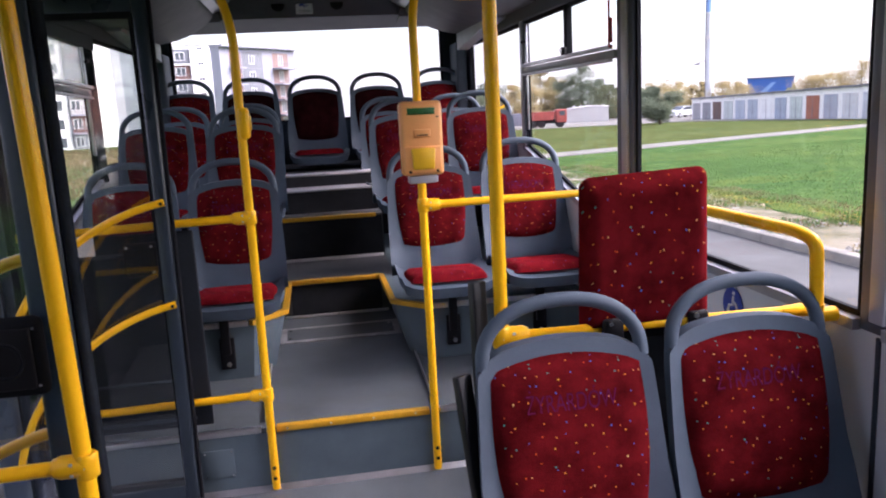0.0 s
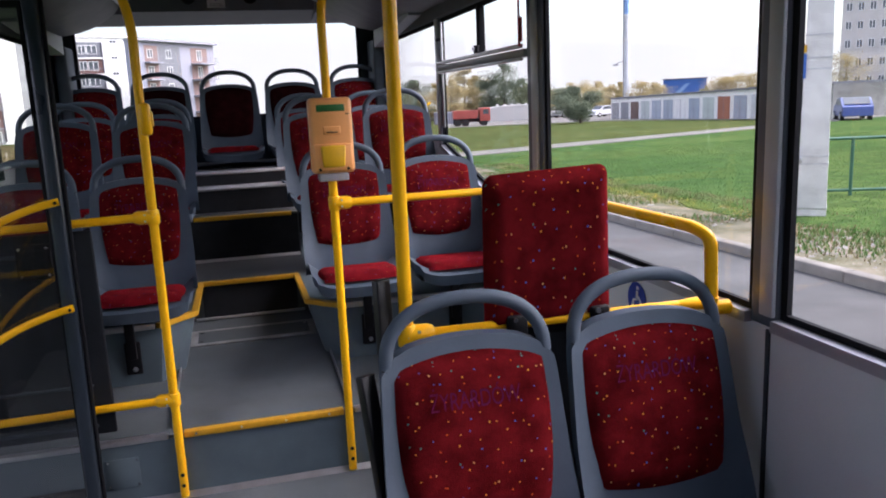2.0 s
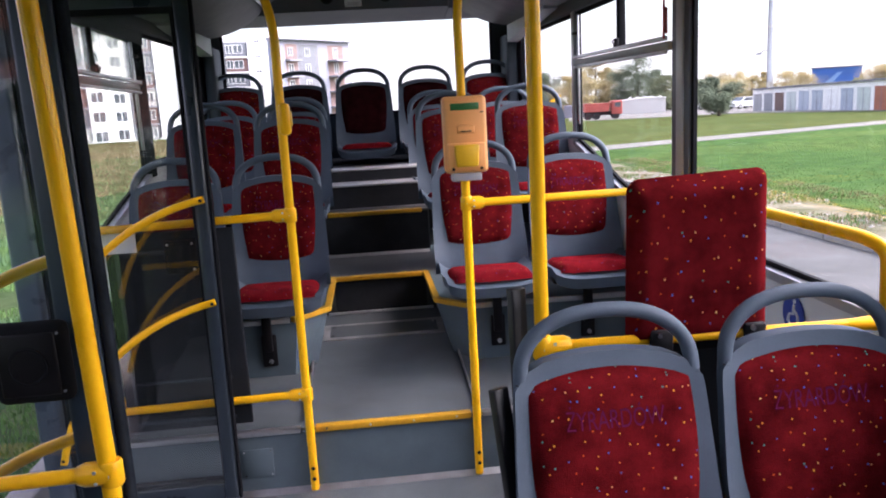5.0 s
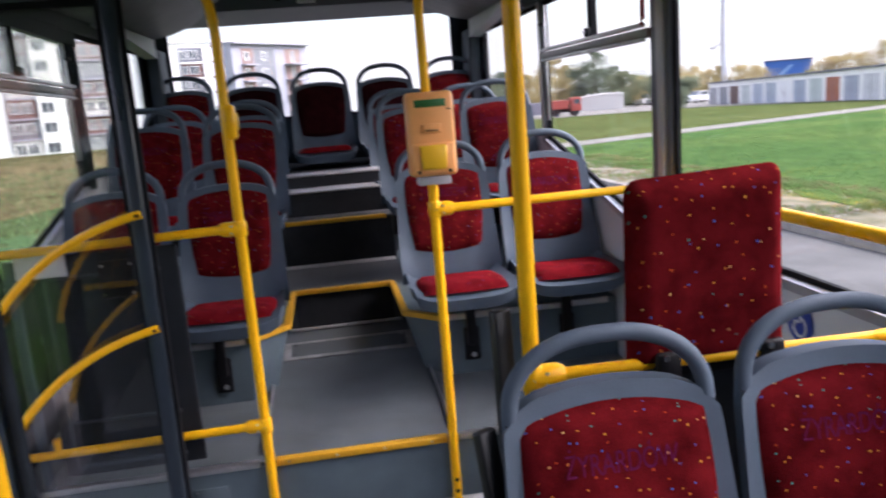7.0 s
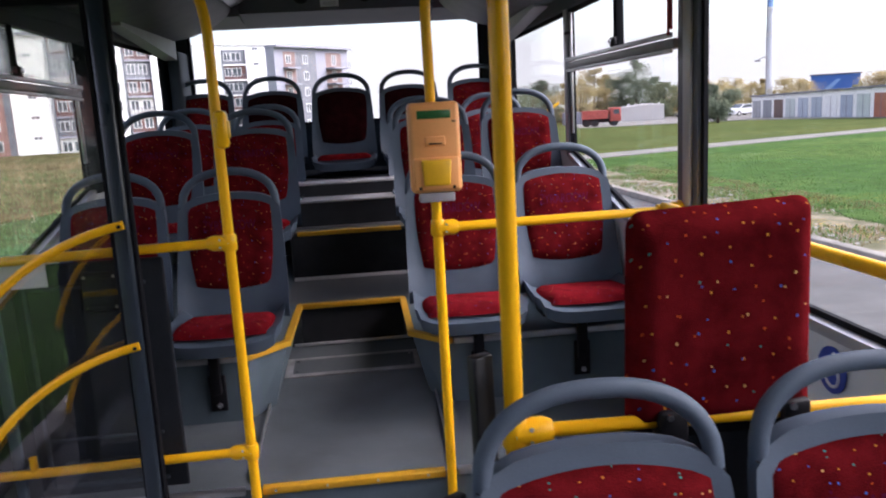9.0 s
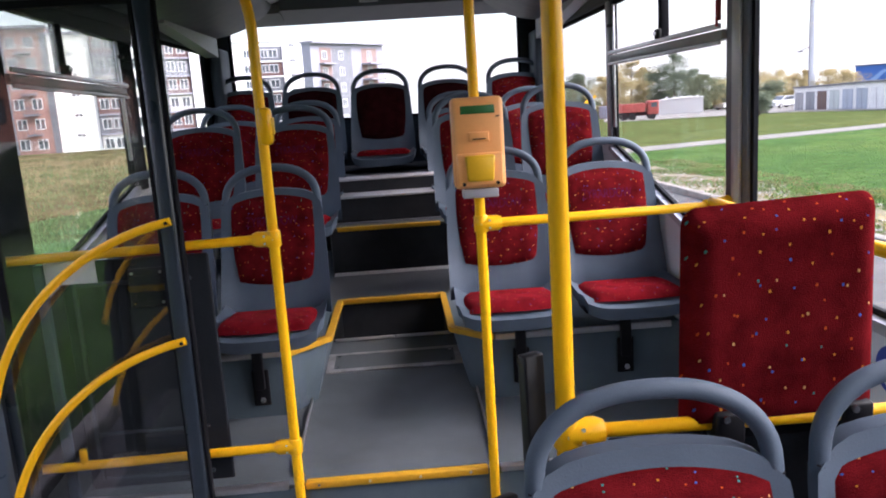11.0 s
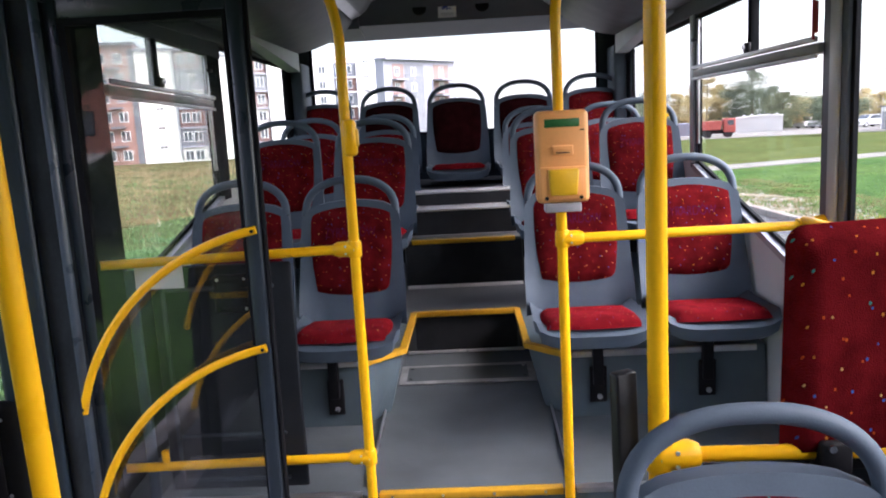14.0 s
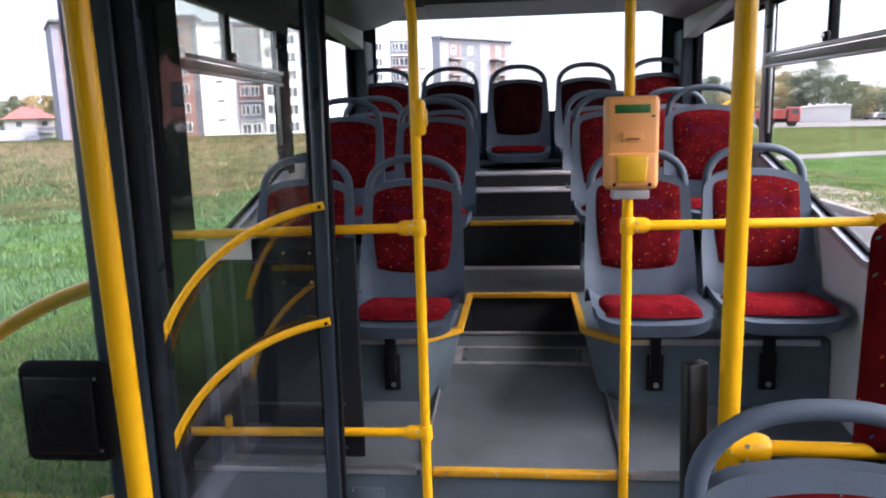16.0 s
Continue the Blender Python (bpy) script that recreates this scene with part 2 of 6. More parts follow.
def box(bm, x0, x1, y0, y1, z0, z1, bevel=0.0, mi=0, seg=2):
    m = Matrix.LocRotScale(((x0 + x1) / 2, (y0 + y1) / 2, (z0 + z1) / 2), None, (abs(x1 - x0), abs(y1 - y0), abs(z1 - z0)))
    g = bmesh.ops.create_cube(bm, size=1.0, matrix=m)
    faces = {f for v in g["verts"] for f in v.link_faces}
    for f in faces:
        f.material_index = mi
    if bevel:
        es = list({e for v in g["verts"] for e in v.link_edges})
        r = bmesh.ops.bevel(bm, geom=es, offset=min(bevel, 0.48 * min(abs(x1 - x0), abs(y1 - y0), abs(z1 - z0))), segments=seg, profile=0.5, affect="EDGES")
        for f in r["faces"]:
            f.material_index = mi
    return bm


def one_box(*a, **k):
    return box(bmesh.new(), *a, **k)


def smooth_path(pts, radius=0.04, steps=5):
    """A polyline with its corners rounded."""
    pts = [Vector(p) for p in pts]
    out = [pts[0]]
    for a, b, c in zip(pts, pts[1:], pts[2:]):
        d1, d2 = (a - b), (c - b)
        r = min(radius, d1.length * 0.45, d2.length * 0.45)
        p, q = b + d1.normalized() * r, b + d2.normalized() * r
        for i in range(steps + 1):
            t = i / steps
            out.append((1 - t) ** 2 * p + 2 * t * (1 - t) * b + t * t * q)
    out.append(pts[-1])
    return out


def tube(bm, pts, r, sides=12, flat=1.0, mi=0):
    """A round bar along a path, with closed ends; flat squeezes it along its second axis."""
    pts = [Vector(p) for p in pts]
    rings, side = [], None
    for i, p in enumerate(pts):
        d = (pts[min(i + 1, len(pts) - 1)] - pts[max(i - 1, 0)]).normalized()
        if side is None:
            side = d.orthogonal().normalized() if abs(d.y) > 0.9 else d.cross(Vector((0, 1, 0))).normalized()
        side = (side - d * side.dot(d)).normalized()
        up = d.cross(side)
        rr = r(i / (len(pts) - 1)) if callable(r) else r
        rings.append([bm.verts.new(p + rr * (math.cos(2 * math.pi * k / sides) * side + flat * math.sin(2 * math.pi * k / sides) * up)) for k in range(sides)])
    for a, b in zip(rings, rings[1:]):
        for k in range(sides):
            bm.faces.new((a[k], a[(k + 1) % sides], b[(k + 1) % sides], b[k])).material_index = mi
    bm.faces.new(rings[0]).material_index = mi
    bm.faces.new(rings[-1][::-1]).material_index = mi
    return bm


def one_tube(*a, **k):
    return tube(bmesh.new(), *a, **k)


def cyl(bm, p, q, r, sides=12, mi=0):
    return tube(bm, (p, q), r, sides, mi=mi)


def prism(bm, outline, axis, a, b, mi=0):
    """Extrudes a 2D outline along an axis from a to b; the outline's two numbers are the other two axes in order."""
    def at(p, q, w):
        v = [p, q]
        v.insert(axis, w)
        return v
    A, B = [bm.verts.new(at(*p, a)) for p in outline], [bm.verts.new(at(*p, b)) for p in outline]
    n = len(outline)
    fs = [bm.faces.new(A), bm.faces.new(B[::-1])] + [bm.faces.new((A[i], B[i], B[(i + 1) % n], A[(i + 1) % n])) for i in range(n)]
    for f in fs:
        f.material_index = mi
    return bm


def strip(bm, profile, y0, y1, mi=0, thick=0.0):
    """Sweeps an open (x, z) profile along y as a sheet with thickness upwards."""
    lo = [(x, z) for x, z in profile]
    hi = [(x, z + thick) for x, z in profile][::-1]
    return prism(bm, lo + hi, 1, y0, y1, mi)


def bolt(bm, p, axis=(0, -1, 0), r=0.007, h=0.005):
    p = Vector(p)
    return cyl(bm, p, p + Vector(axis) * h, r, 8)


def lettering(text, width, height, mat, parent, name="lettering"):
    cu = bpy.data.curves.new("text", "FONT")
    cu.body, cu.align_x, cu.align_y, cu.size, cu.extrude = text, "CENTER", "CENTER", 1.0, 0.0
    tmp = bpy.data.objects.new("text", cu)
    scene.collection.objects.link(tmp)
    me = bpy.data.meshes.new_from_object(tmp.evaluated_get(bpy.context.evaluated_depsgraph_get()))
    bpy.data.objects.remove(tmp)
    xs, ys = [v.co.x for v in me.vertices], [v.co.y for v in me.vertices]
    w, h = max(xs) - min(xs), max(ys) - min(ys)
    cx, cy = (max(xs) + min(xs)) / 2, (max(ys) + min(ys)) / 2
    for v in me.vertices:
        v.co = ((v.co.x - cx) / w * width, 0, (v.co.y - cy) / h * height)
    me.materials.clear()
    me.materials.append(mat)
    ob = new(name, me)
    ob.parent = parent
    return ob


# ---- bus: floor, steps and platforms ----
FLOOR, STEP1, STEPA, STEPB = -0.03, 0.23, 0.535, 0.81
W = 1.208          # inner half width at the wall panels
REAR = 3.40       # rear wall
FRONT = -3.30     # unseen end wall, set close to cut the light

structure("floor", one_box(-1.22, 1.22, FRONT, 0.012, FLOOR - 0.06, FLOOR), M_FLOOR, "grey vinyl floor of the low bus entrance")

bm = bmesh.new()   # lower step with its sloping top
prism(bm, [(0.014, FLOOR - 0.05), (0.014, STEP1), (1.32, 0.325), (1.32, FLOOR - 0.05)], 0, -1.2, 1.2)
raised_floor = structure("floor_raised", bm, M_FLOOR, "grey vinyl floor rising gently behind the first step")
part("riser_cover", one_box(-1.2, 1.2, 0.004, 0.012, FLOOR, STEP1 - 0.012), M_BOXGREY, raised_floor, "blue-grey vinyl on the step front")
part("cove_strip", prism(bmesh.new(), [(-0.017, FLOOR), (0.003, FLOOR + 0.020), (0.003, FLOOR)], 0, -1.2, 1.2), M_ALU, raised_floor, "aluminium cove strip along the step foot")
part("step_edge", one_box(-0.305, 0.320, -0.008, 0.026, STEP1 - 0.014, STEP1 + 0.012, 0.004), M_TAPE, raised_floor, "yellow step edge profile")
for x0, x1 in ((-1.19, -0.365), (0.365, 1.19)):
    part("step_edge", one_box(x0, x1, -0.004, 0.03, STEP1 - 0.012, STEP1 + 0.008, 0.003), M_ALU, raised_floor, "worn aluminium step edge")
for i in range(4):
    x = -0.26 + 0.173 * i
    part("screw", bolt(bmesh.new(), (x, -0.008, STEP1), r=0.005, h=0.002), M_STEEL, raised_floor)

hatch = part("hatch_plate", one_box(-0.60, -0.48, -0.001, 0.004, 0.045, 0.165, 0.002), M_BOXGREY, raised_floor, "small screwed cover plate")
for x in (-0.592, -0.488):
    for z in (0.055, 0.155):
        part("screw", bolt(bmesh.new(), (x, -0.001, z), r=0.004, h=0.002), M_STEEL, hatch)

SL = (0.325 - STEP1) / (1.32 - 0.014)


def ramp_z(y):
    return STEP1 + SL * (y - 0.014)


def ramp_bar(x0, x1, y0, y1, h):
    b = bmesh.new()
    prism(b, [(y0, ramp_z(y0)), (y1, ramp_z(y1)), (y1, ramp_z(y1) + h), (y0, ramp_z(y0) + h)], 0, x0, x1)
    return b


grate = part("floor_hatch", ramp_bar(-0.282, 0.282, 0.955, 1.115, 0.004), M_FLOOR, raised_floor, "dark hatch lid in the sloping floor")
for a in ((-0.316, 0.316, 0.922, 0.955), (-0.316, 0.316, 1.115, 1.14), (-0.316, -0.282, 0.955, 1.115), (0.282, 0.316, 0.955, 1.115)):
    part("hatch_frame", ramp_bar(*a, 0.006), M_HATCH, grate, "aluminium hatch frame")
for x in (-0.265, 0.265):
    for y in (0.975, 1.095):
        part("screw", cyl(bmesh.new(), (x, y, ramp_z(y) + 0.004), (x, y, ramp_z(y) + 0.008), 0.007, 8), M_STEEL, grate)

# seat platforms on both sides of the sloping aisle, with chamfered inner corners
for s in (-1, 1):
    bm = bmesh.new()
    out = [(s * 1.2, 0.56), (s * 0.40, 0.56), (s * 0.262, 0.71), (s * 0.262, 1.325), (s * 0.335, 1.325), (s * 0.335, 2.75), (s * 1.2, 2.75)]
    low = [(s * 1.2, 0.54), (s * 0.43, 0.54), (s * 0.345, 0.66), (s * 0.345, 1.325), (s * 0.345, 1.335), (s * 0.345, 2.75), (s * 1.2, 2.75)]
    A = [bm.verts.new((x, y, 0.2)) for x, y in low]
    B = [bm.verts.new((x, y, STEPA)) for x, y in out]
    n = len(A)
    bm.faces.new(A)
    bm.faces.new(B)
    for i in range(n):
        bm.faces.new((A[i], A[(i + 1) % n], B[(i + 1) % n], B[i]))
    pf = structure("platform_left" if s < 0 else "platform_right", bm, M_BOXGREY, "blue-grey vinyl covered seat platform beside the aisle", smooth=False)
    # yellow edge along the aisle
    path = [(s * 0.41, 0.548, STEPA), (s * 0.262, 0.705, STEPA), (s * 0.258, 1.31, STEPA)]
    for p, q in zip(path, path[1:]):
        d = (Vector(q) - Vector(p)).normalized()
        nx, ny = -d.y, d.x
        b = bmesh.new()
        w0 = 0.014
        prism(b, [(p[0] - nx * w0 - d.x * 0.006, p[1] - ny * w0 - d.y * 0.006), (q[0] - nx * w0 + d.x * 0.006, q[1] - ny * w0 + d.y * 0.006),
                  (q[0] + nx * w0 + d.x * 0.006, q[1] + ny * w0 + d.y * 0.006), (p[0] + nx * w0 - d.x * 0.006, p[1] + ny * w0 - d.y * 0.006)], 2, STEPA - 0.016, STEPA + 0.007)
        part("edge_tape", b, M_TAPE, pf, "yellow edge profile")
    part("front_strip", one_box(s * 0.43, s * 1.16, 0.545, 0.558, STEPA - 0.02, STEPA + 0.006, 0.003), M_ALU, pf, "worn aluminium edge strip")
    part("aisle_strip", prism(bmesh.new(), [(0.06, ramp_z(0.06) + 0.002), (1.3, ramp_z(1.3) + 0.002), (1.3, ramp_z(1.3) + 0.02), (0.06, ramp_z(0.06) + 0.02)], 0, s * 0.352, s * 0.345), M_ALU, pf, "thin aluminium floor strip")

bm = bmesh.new()   # aisle steps to the rear bench
box(bm, -0.34, 0.34, 1.326, 2.8, 0.1, STEPA)
box(bm, -0.34, 0.34, 1.92, 2.8, STEPA, STEPB)
box(bm, -0.33, 0.33, 2.10, 2.8, STEPB, 0.965)
box(bm, -0.33, 0.33, 2.36, 2.8, 0.965, 1.045)
steps = structure("aisle_steps", bm, M_STEPVINYL, "grey vinyl aisle steps up to the rear bench", smooth=False)
for x1, y, z0, z1 in ((0.255, 1.318, 0.33, STEPA - 0.012), (0.332, 1.912, STEPA + 0.004, STEPB - 0.012), (0.328, 2.092, STEPB + 0.004, 0.955), (0.328, 2.352, 0.969, 1.035)):
    part("riser", one_box(-x1, x1, y, y + 0.006, z0, z1), M_RISER, steps, "dark ribbed riser")
part("edge_tape", one_box(-0.262, 0.262, 1.300, 1.335, STEPA - 0.018, STEPA + 0.007, 0.003), M_TAPE, steps, "yellow edge profile")
part("edge_tape", one_box(-0.295, 0.295, 1.900, 1.93, STEPB - 0.018, STEPB + 0.006, 0.003), M_TAPE, steps, "yellow edge profile")
part("foot_strip", one_box(-0.30, 0.0, 1.300, 1.312, 0.326, 0.342, 0.004), M_POLISH, steps, "polished aluminium foot strip")
part("foot_strip", one_box(0.002, 0.29, 1.300, 1.312, 0.326, 0.342, 0.004), M_POLISH, steps, "polished aluminium foot strip")
part("foot_strip", prism(bmesh.new(), [(1.888, STEPA + 0.002), (1.911, STEPA + 0.018), (1.911, STEPA + 0.002)], 0, -0.332, 0.332), M_POLISH, steps, "polished aluminium foot strip")
part("tread_edge", one_box(-0.328, 0.328, 2.088, 2.30, 0.957, 0.971, 0.004), M_POLISH, steps, "aluminium tread edge")
part("tread_edge", one_box(-0.328, 0.328, 2.348, 2.52, 1.037, 1.051, 0.004), M_POLISH, steps, "aluminium tread edge")
part("tread_edge", one_box(-0.33, 0.33, 2.06, 2.088, STEPB + 0.001, STEPB + 0.008, 0.003), M_ALU, steps, "aluminium foot strip")

structure("rear_bench", one_box(-1.19, 1.19, 2.80, 3.36, 0.3, 1.06), M_RISER, "dark carpeted engine box under the rear seats", smooth=False)


# ---- bus: walls with window openings ----
def sill(y):
    return 0.905 if y < 0.30 else min(1.22, 0.905 + 0.235 * (y - 0.30))


HEAD = 1.93
for s in (-1, 1):
    bm = bmesh.new()
    spans = [(0.56, REAR)] if s < 0 else [(FRONT, REAR)]
    for y0, y1 in spans:
        ys = sorted({y0, y1, *[y for y in (0.30, 1.60) if y0 < y < y1]})
        for a, b in zip(ys, ys[1:]):
            prism(bm, [(a, FLOOR - 0.25), (b, FLOOR - 0.25), (b, sill(b)), (a, sill(a))], 0, s * W, s * 1.243)
    wall = structure("wall_left" if s < 0 else "wall_right", bm, M_PANEL, "light grey wall panels below the bus windows", smooth=False)
    pillars = [(-0.035, 0.13), (1.52, 1.62), (3.06, REAR)] if s > 0 else [(-0.10, 0.268), (1.40, 1.58), (3.06, REAR)]
    pillars += [(-1.466, -1.370), (FRONT, -3.0)] if s > 0 else [(-1.57, -1.40), (FRONT, -3.0)]
    for y0, y1 in pillars:
        zb = sill(y0) - 0.02 if not (s < 0 and -1.6 < y0 < 0) else FLOOR
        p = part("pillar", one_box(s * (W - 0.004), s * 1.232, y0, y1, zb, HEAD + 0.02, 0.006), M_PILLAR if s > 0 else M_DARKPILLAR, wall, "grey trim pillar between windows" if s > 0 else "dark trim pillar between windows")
        if y0 > -2 and y1 < 3 and s > 0:
            mid = (y0 + y1) / 2
            part("pillar_insert", one_box(s * (W - 0.016), s * (W - 0.004), mid - 0.046, mid + (0.004 if y0 < -1 else 0.014), zb + 0.03, HEAD, 0.004), M_INSERT, p, "pale grey pillar cover")
    part("top_band", one_box(s * (W - 0.02), s * 1.278, FRONT, REAR, HEAD, 2.06, 0.004), M_DARKTRIM, wall, "dark trim band above the windows")
    if s < 0:
        part("head_trim", prism(bmesh.new(), [(-0.10, 1.895), (1.56, 1.857), (1.56, HEAD - 0.001), (-0.10, HEAD - 0.001)], 0, -(W - 0.016), -1.232), M_DARKTRIM, wall, "dark trim along the window head")
    # sill strips
    for y0, y1 in ([(-3.0, -1.466), (-1.370, -0.035), (0.13, 0.30), (0.30, 1.52)] if s > 0 else [(0.268, 0.30), (0.30, 1.40)]):
        b = bmesh.new()
        for xa, xb, dz0, dz1 in ((W - 0.022, W + 0.02, -0.022, 0.006),):
            prism(b, [(y0, sill(y0) + dz0), (y1, sill(y1) + dz0), (y1, sill(y1) + dz1), (y0, sill(y0) + dz1)], 0, s * xa, s * xb)
        part("sill_strip", b, M_SILL, wall, "aluminium window sill strip")
    if s > 0:
        part("panel_joint", one_box(W - 0.006, W + 0.001, -1.444, -1.430, FLOOR, 0.88, 0.002), M_DARKTRIM, wall, "dark joint between wall panels")

bm = bmesh.new()
for a, b in ((-0.10, 0.30), (0.30, 0.56)):
    prism(bm, [(a, FLOOR - 0.25), (b, FLOOR - 0.25), (b, sill(b)), (a, sill(a))], 0, -W, -1.243)
structure("wall_left_door", bm, M_PARTITION, "charcoal wall lining beside the folded door leaf", smooth=False)
structure("wall_left_front", one_box(-1.243, -W, FRONT, -1.40, FLOOR - 0.25, sill(-2), 0.004), M_PARTITION, "charcoal wall lining below the windows ahead of the door", smooth=False)

window_no = 0


def window(s, y0, y1, hopper=False, mat=M_GLASS):
    """A fixed pane in a black gasket; with a hopper, a sliding top light on an aluminium bar."""
    global window_no
    window_no += 1
    win = tagged(thing(f"window_{window_no}"), "side window with a sliding top light, closed" if hopper else "large fixed side window in a black gasket", "", "", "structure")
    xg = s * 1.221
    g = 0.022
    b = bmesh.new()
    ys = sorted({y0, y1, *[y for y in (0.30, 1.60) if y0 < y < y1]})
    for a, c in zip(ys, ys[1:]):
        prism(b, [(a, sill(a)), (c, sill(c)), (c, sill(c) + g), (a, sill(a) + g)], 0, s * 1.215, s * 1.23)
    box(b, s * 1.215, s * 1.23, y0, y1, HEAD - g, HEAD)
    box(b, s * 1.215, s * 1.23, y0, y0 + g, sill(y0), HEAD)
    box(b, s * 1.215, s * 1.23, y1 - g, y1, sill(y1), HEAD)
    part("gasket", b, M_RUBBER, win, "black rubber gasket", smooth=False)
    b = bmesh.new()
    for a, c in zip(ys, ys[1:]):
        prism(b, [(a + 0.003, sill(a) + 0.004), (c - 0.003 * (c == y1), sill(c) + 0.004), (c - 0.003 * (c == y1), HEAD - 0.004), (a + 0.003, HEAD - 0.004)], 0, xg, xg + s * 0.004)
    if hopper:
        bmesh.ops.bisect_plane(b, geom=b.verts[:] + b.edges[:] + b.faces[:], plane_co=(0, 0, 1.64), plane_no=(0, 0, 1))
    pane = part("pane", b, mat, win, "clear glass pane", smooth=False)
    pane.visible_shadow = False
    if hopper:
        bar = part("transom", one_box(s * 1.19, s * 1.234, y0 + 0.004, y1 - 0.004, 1.628, 1.662, 0.005), M_TRANSOM, win, "grey window transom")
        part("rail_strip", one_box(s * 1.178, s * 1.191, y0 + 0.006, y1 - 0.006, 1.664, 1.682, 0.003), M_ALU, bar, "aluminium sliding rail")
        part("lower_strip", one_box(s * 1.182, s * 1.191, y0 + 0.006, y1 - 0.006, 1.612, 1.626, 0.003), M_ALU, bar, "aluminium strip")
        ym = y0 + (0.62 if s > 0 else 0.455)
        mul = part("mullion", one_box(s * 1.196, s * 1.232, ym, ym + 0.035, 1.68, HEAD - 0.01, 0.004), M_RUBBER, win, "black sliding window stile")
        part("latch", one_box(s * 1.18, s * 1.198, ym - 0.008, ym + 0.040, 1.682, 1.722, 0.006), M_BLACK, mul, "black latch")
        part("latch_button", cyl(bmesh.new(), (s * 1.176, ym + 0.012, 1.704), (s * 1.168, ym + 0.012, 1.704), 0.009, 10), M_ALU, mul)
        if s < 0:
            for a, c, xs in ((y0 + 0.02, ym + 0.006, -1.2075), (ym + 0.03, y1 - 0.012, -1.2135)):
                sp = part("sliding_pane", one_box(xs - 0.003, xs, a, c, 1.672, HEAD - 0.012), M_MILKY, win, "hazy sliding glass pane", smooth=False)
                sp.visible_shadow = False
        part("stop", one_box(s * 1.183, s * 1.208, y1 - 0.03, y1 + 0.005, 1.80, 1.815, 0.003), M_BLACK, win)
        part("frame_strip", one_box(s * 1.203, s * 1.215, y1 - 0.035, y1 - 0.008, 1.30, HEAD - 0.02, 0.003), M_ALU, win, "aluminium frame strip")
    if hopper and s < 0:                # the left top light falls slightly to the rear
        for ob in win.children_recursive:
            for v in ob.data.vertices:
                if v.co.z > 1.6:
                    v.co.z -= 0.024 * (v.co.y - 0.6)
    return win


for s in (1, -1):
    window(s, 0.13 if s > 0 else 0.268, 1.52 if s > 0 else 1.40, hopper=True)
    window(s, 1.62 if s > 0 else 1.58, 3.06)
    window(s, -3.0, -1.466 if s > 0 else -1.57)
window(1, -1.370, -0.035)

# emergency hammer holder on the post
hammer = thing("emergency_hammer", (1.172, 0.128, 1.74), "red emergency hammer in its holder on the window post", "hammer")
part("holder", one_box(0.0, 0.014, -0.004, 0.008, -0.05, 0.05, 0.003), M_REDPL, hammer)
part("handle", one_tube([(0.0, 0.003, -0.07), (0.0, 0.003, 0.12)], 0.005, 8), M_REDPL, hammer)
part("head", one_tube([(0.0, -0.01, 0.15), (0.0, 0.022, 0.15)], 0.008, 8), M_REDPL, hammer)

# rear wall
bm = bmesh.new()
RW = (-1.092, 1.036, 1.40, 2.118)
box(bm, -1.2, 1.2, REAR, REAR + 0.06, 0.2, RW[2])
box(bm, -1.2, RW[0], REAR, REAR + 0.06, RW[2], 2.4)
box(bm, RW[1], 1.2, REAR, REAR + 0.06, RW[2], 2.4)
box(bm, RW[0], RW[1], REAR, REAR + 0.06, RW[3], 2.4)
wall_rear = structure("wall_rear", bm, M_DARKTRIM, "dark grey rear wall round the rear window", smooth=False)
window_no += 1
rear_win = tagged(thing(f"window_{window_no}"), "wide rear window of the bus", "", "", "structure")
b = bmesh.new()
g = 0.014
box(b, RW[0], RW[1], REAR - 0.004, REAR + 0.03, RW[2], RW[2] + g)
box(b, RW[0], RW[1], REAR - 0.004, REAR + 0.03, RW[3] - g, RW[3])
box(b, RW[0], RW[0] + g, REAR - 0.004, REAR + 0.03, RW[2] + g, RW[3] - g)
box(b, RW[1] - g, RW[1], REAR - 0.004, REAR + 0.03, RW[2] + g, RW[3] - g)
part("gasket", b, M_RUBBER, rear_win, "black rubber gasket", smooth=False)
pn = part("pane", one_box(RW[0] + 0.004, RW[1] - 0.004, REAR + 0.012, REAR + 0.016, RW[2] + 0.004, RW[3] - 0.004), M_GLASS, rear_win, "clear glass pane", smooth=False)
pn.visible_shadow = False
for s in (-1, 1):
    part("corner_cover", one_box(s * 1.10, s * 1.185, 3.10, 3.40, 1.0, 1.95, 0.02), M_DARKTRIM, wall_rear, "dark rounded corner post")

# front end behind the camera: an unseen wall added to block light
structure("wall_front", one_box(-1.27, 1.27, FRONT - 0.06, FRONT, -0.3, 2.4), M_DARKTRIM, "unseen dark end wall added to block light from the front", smooth=False)

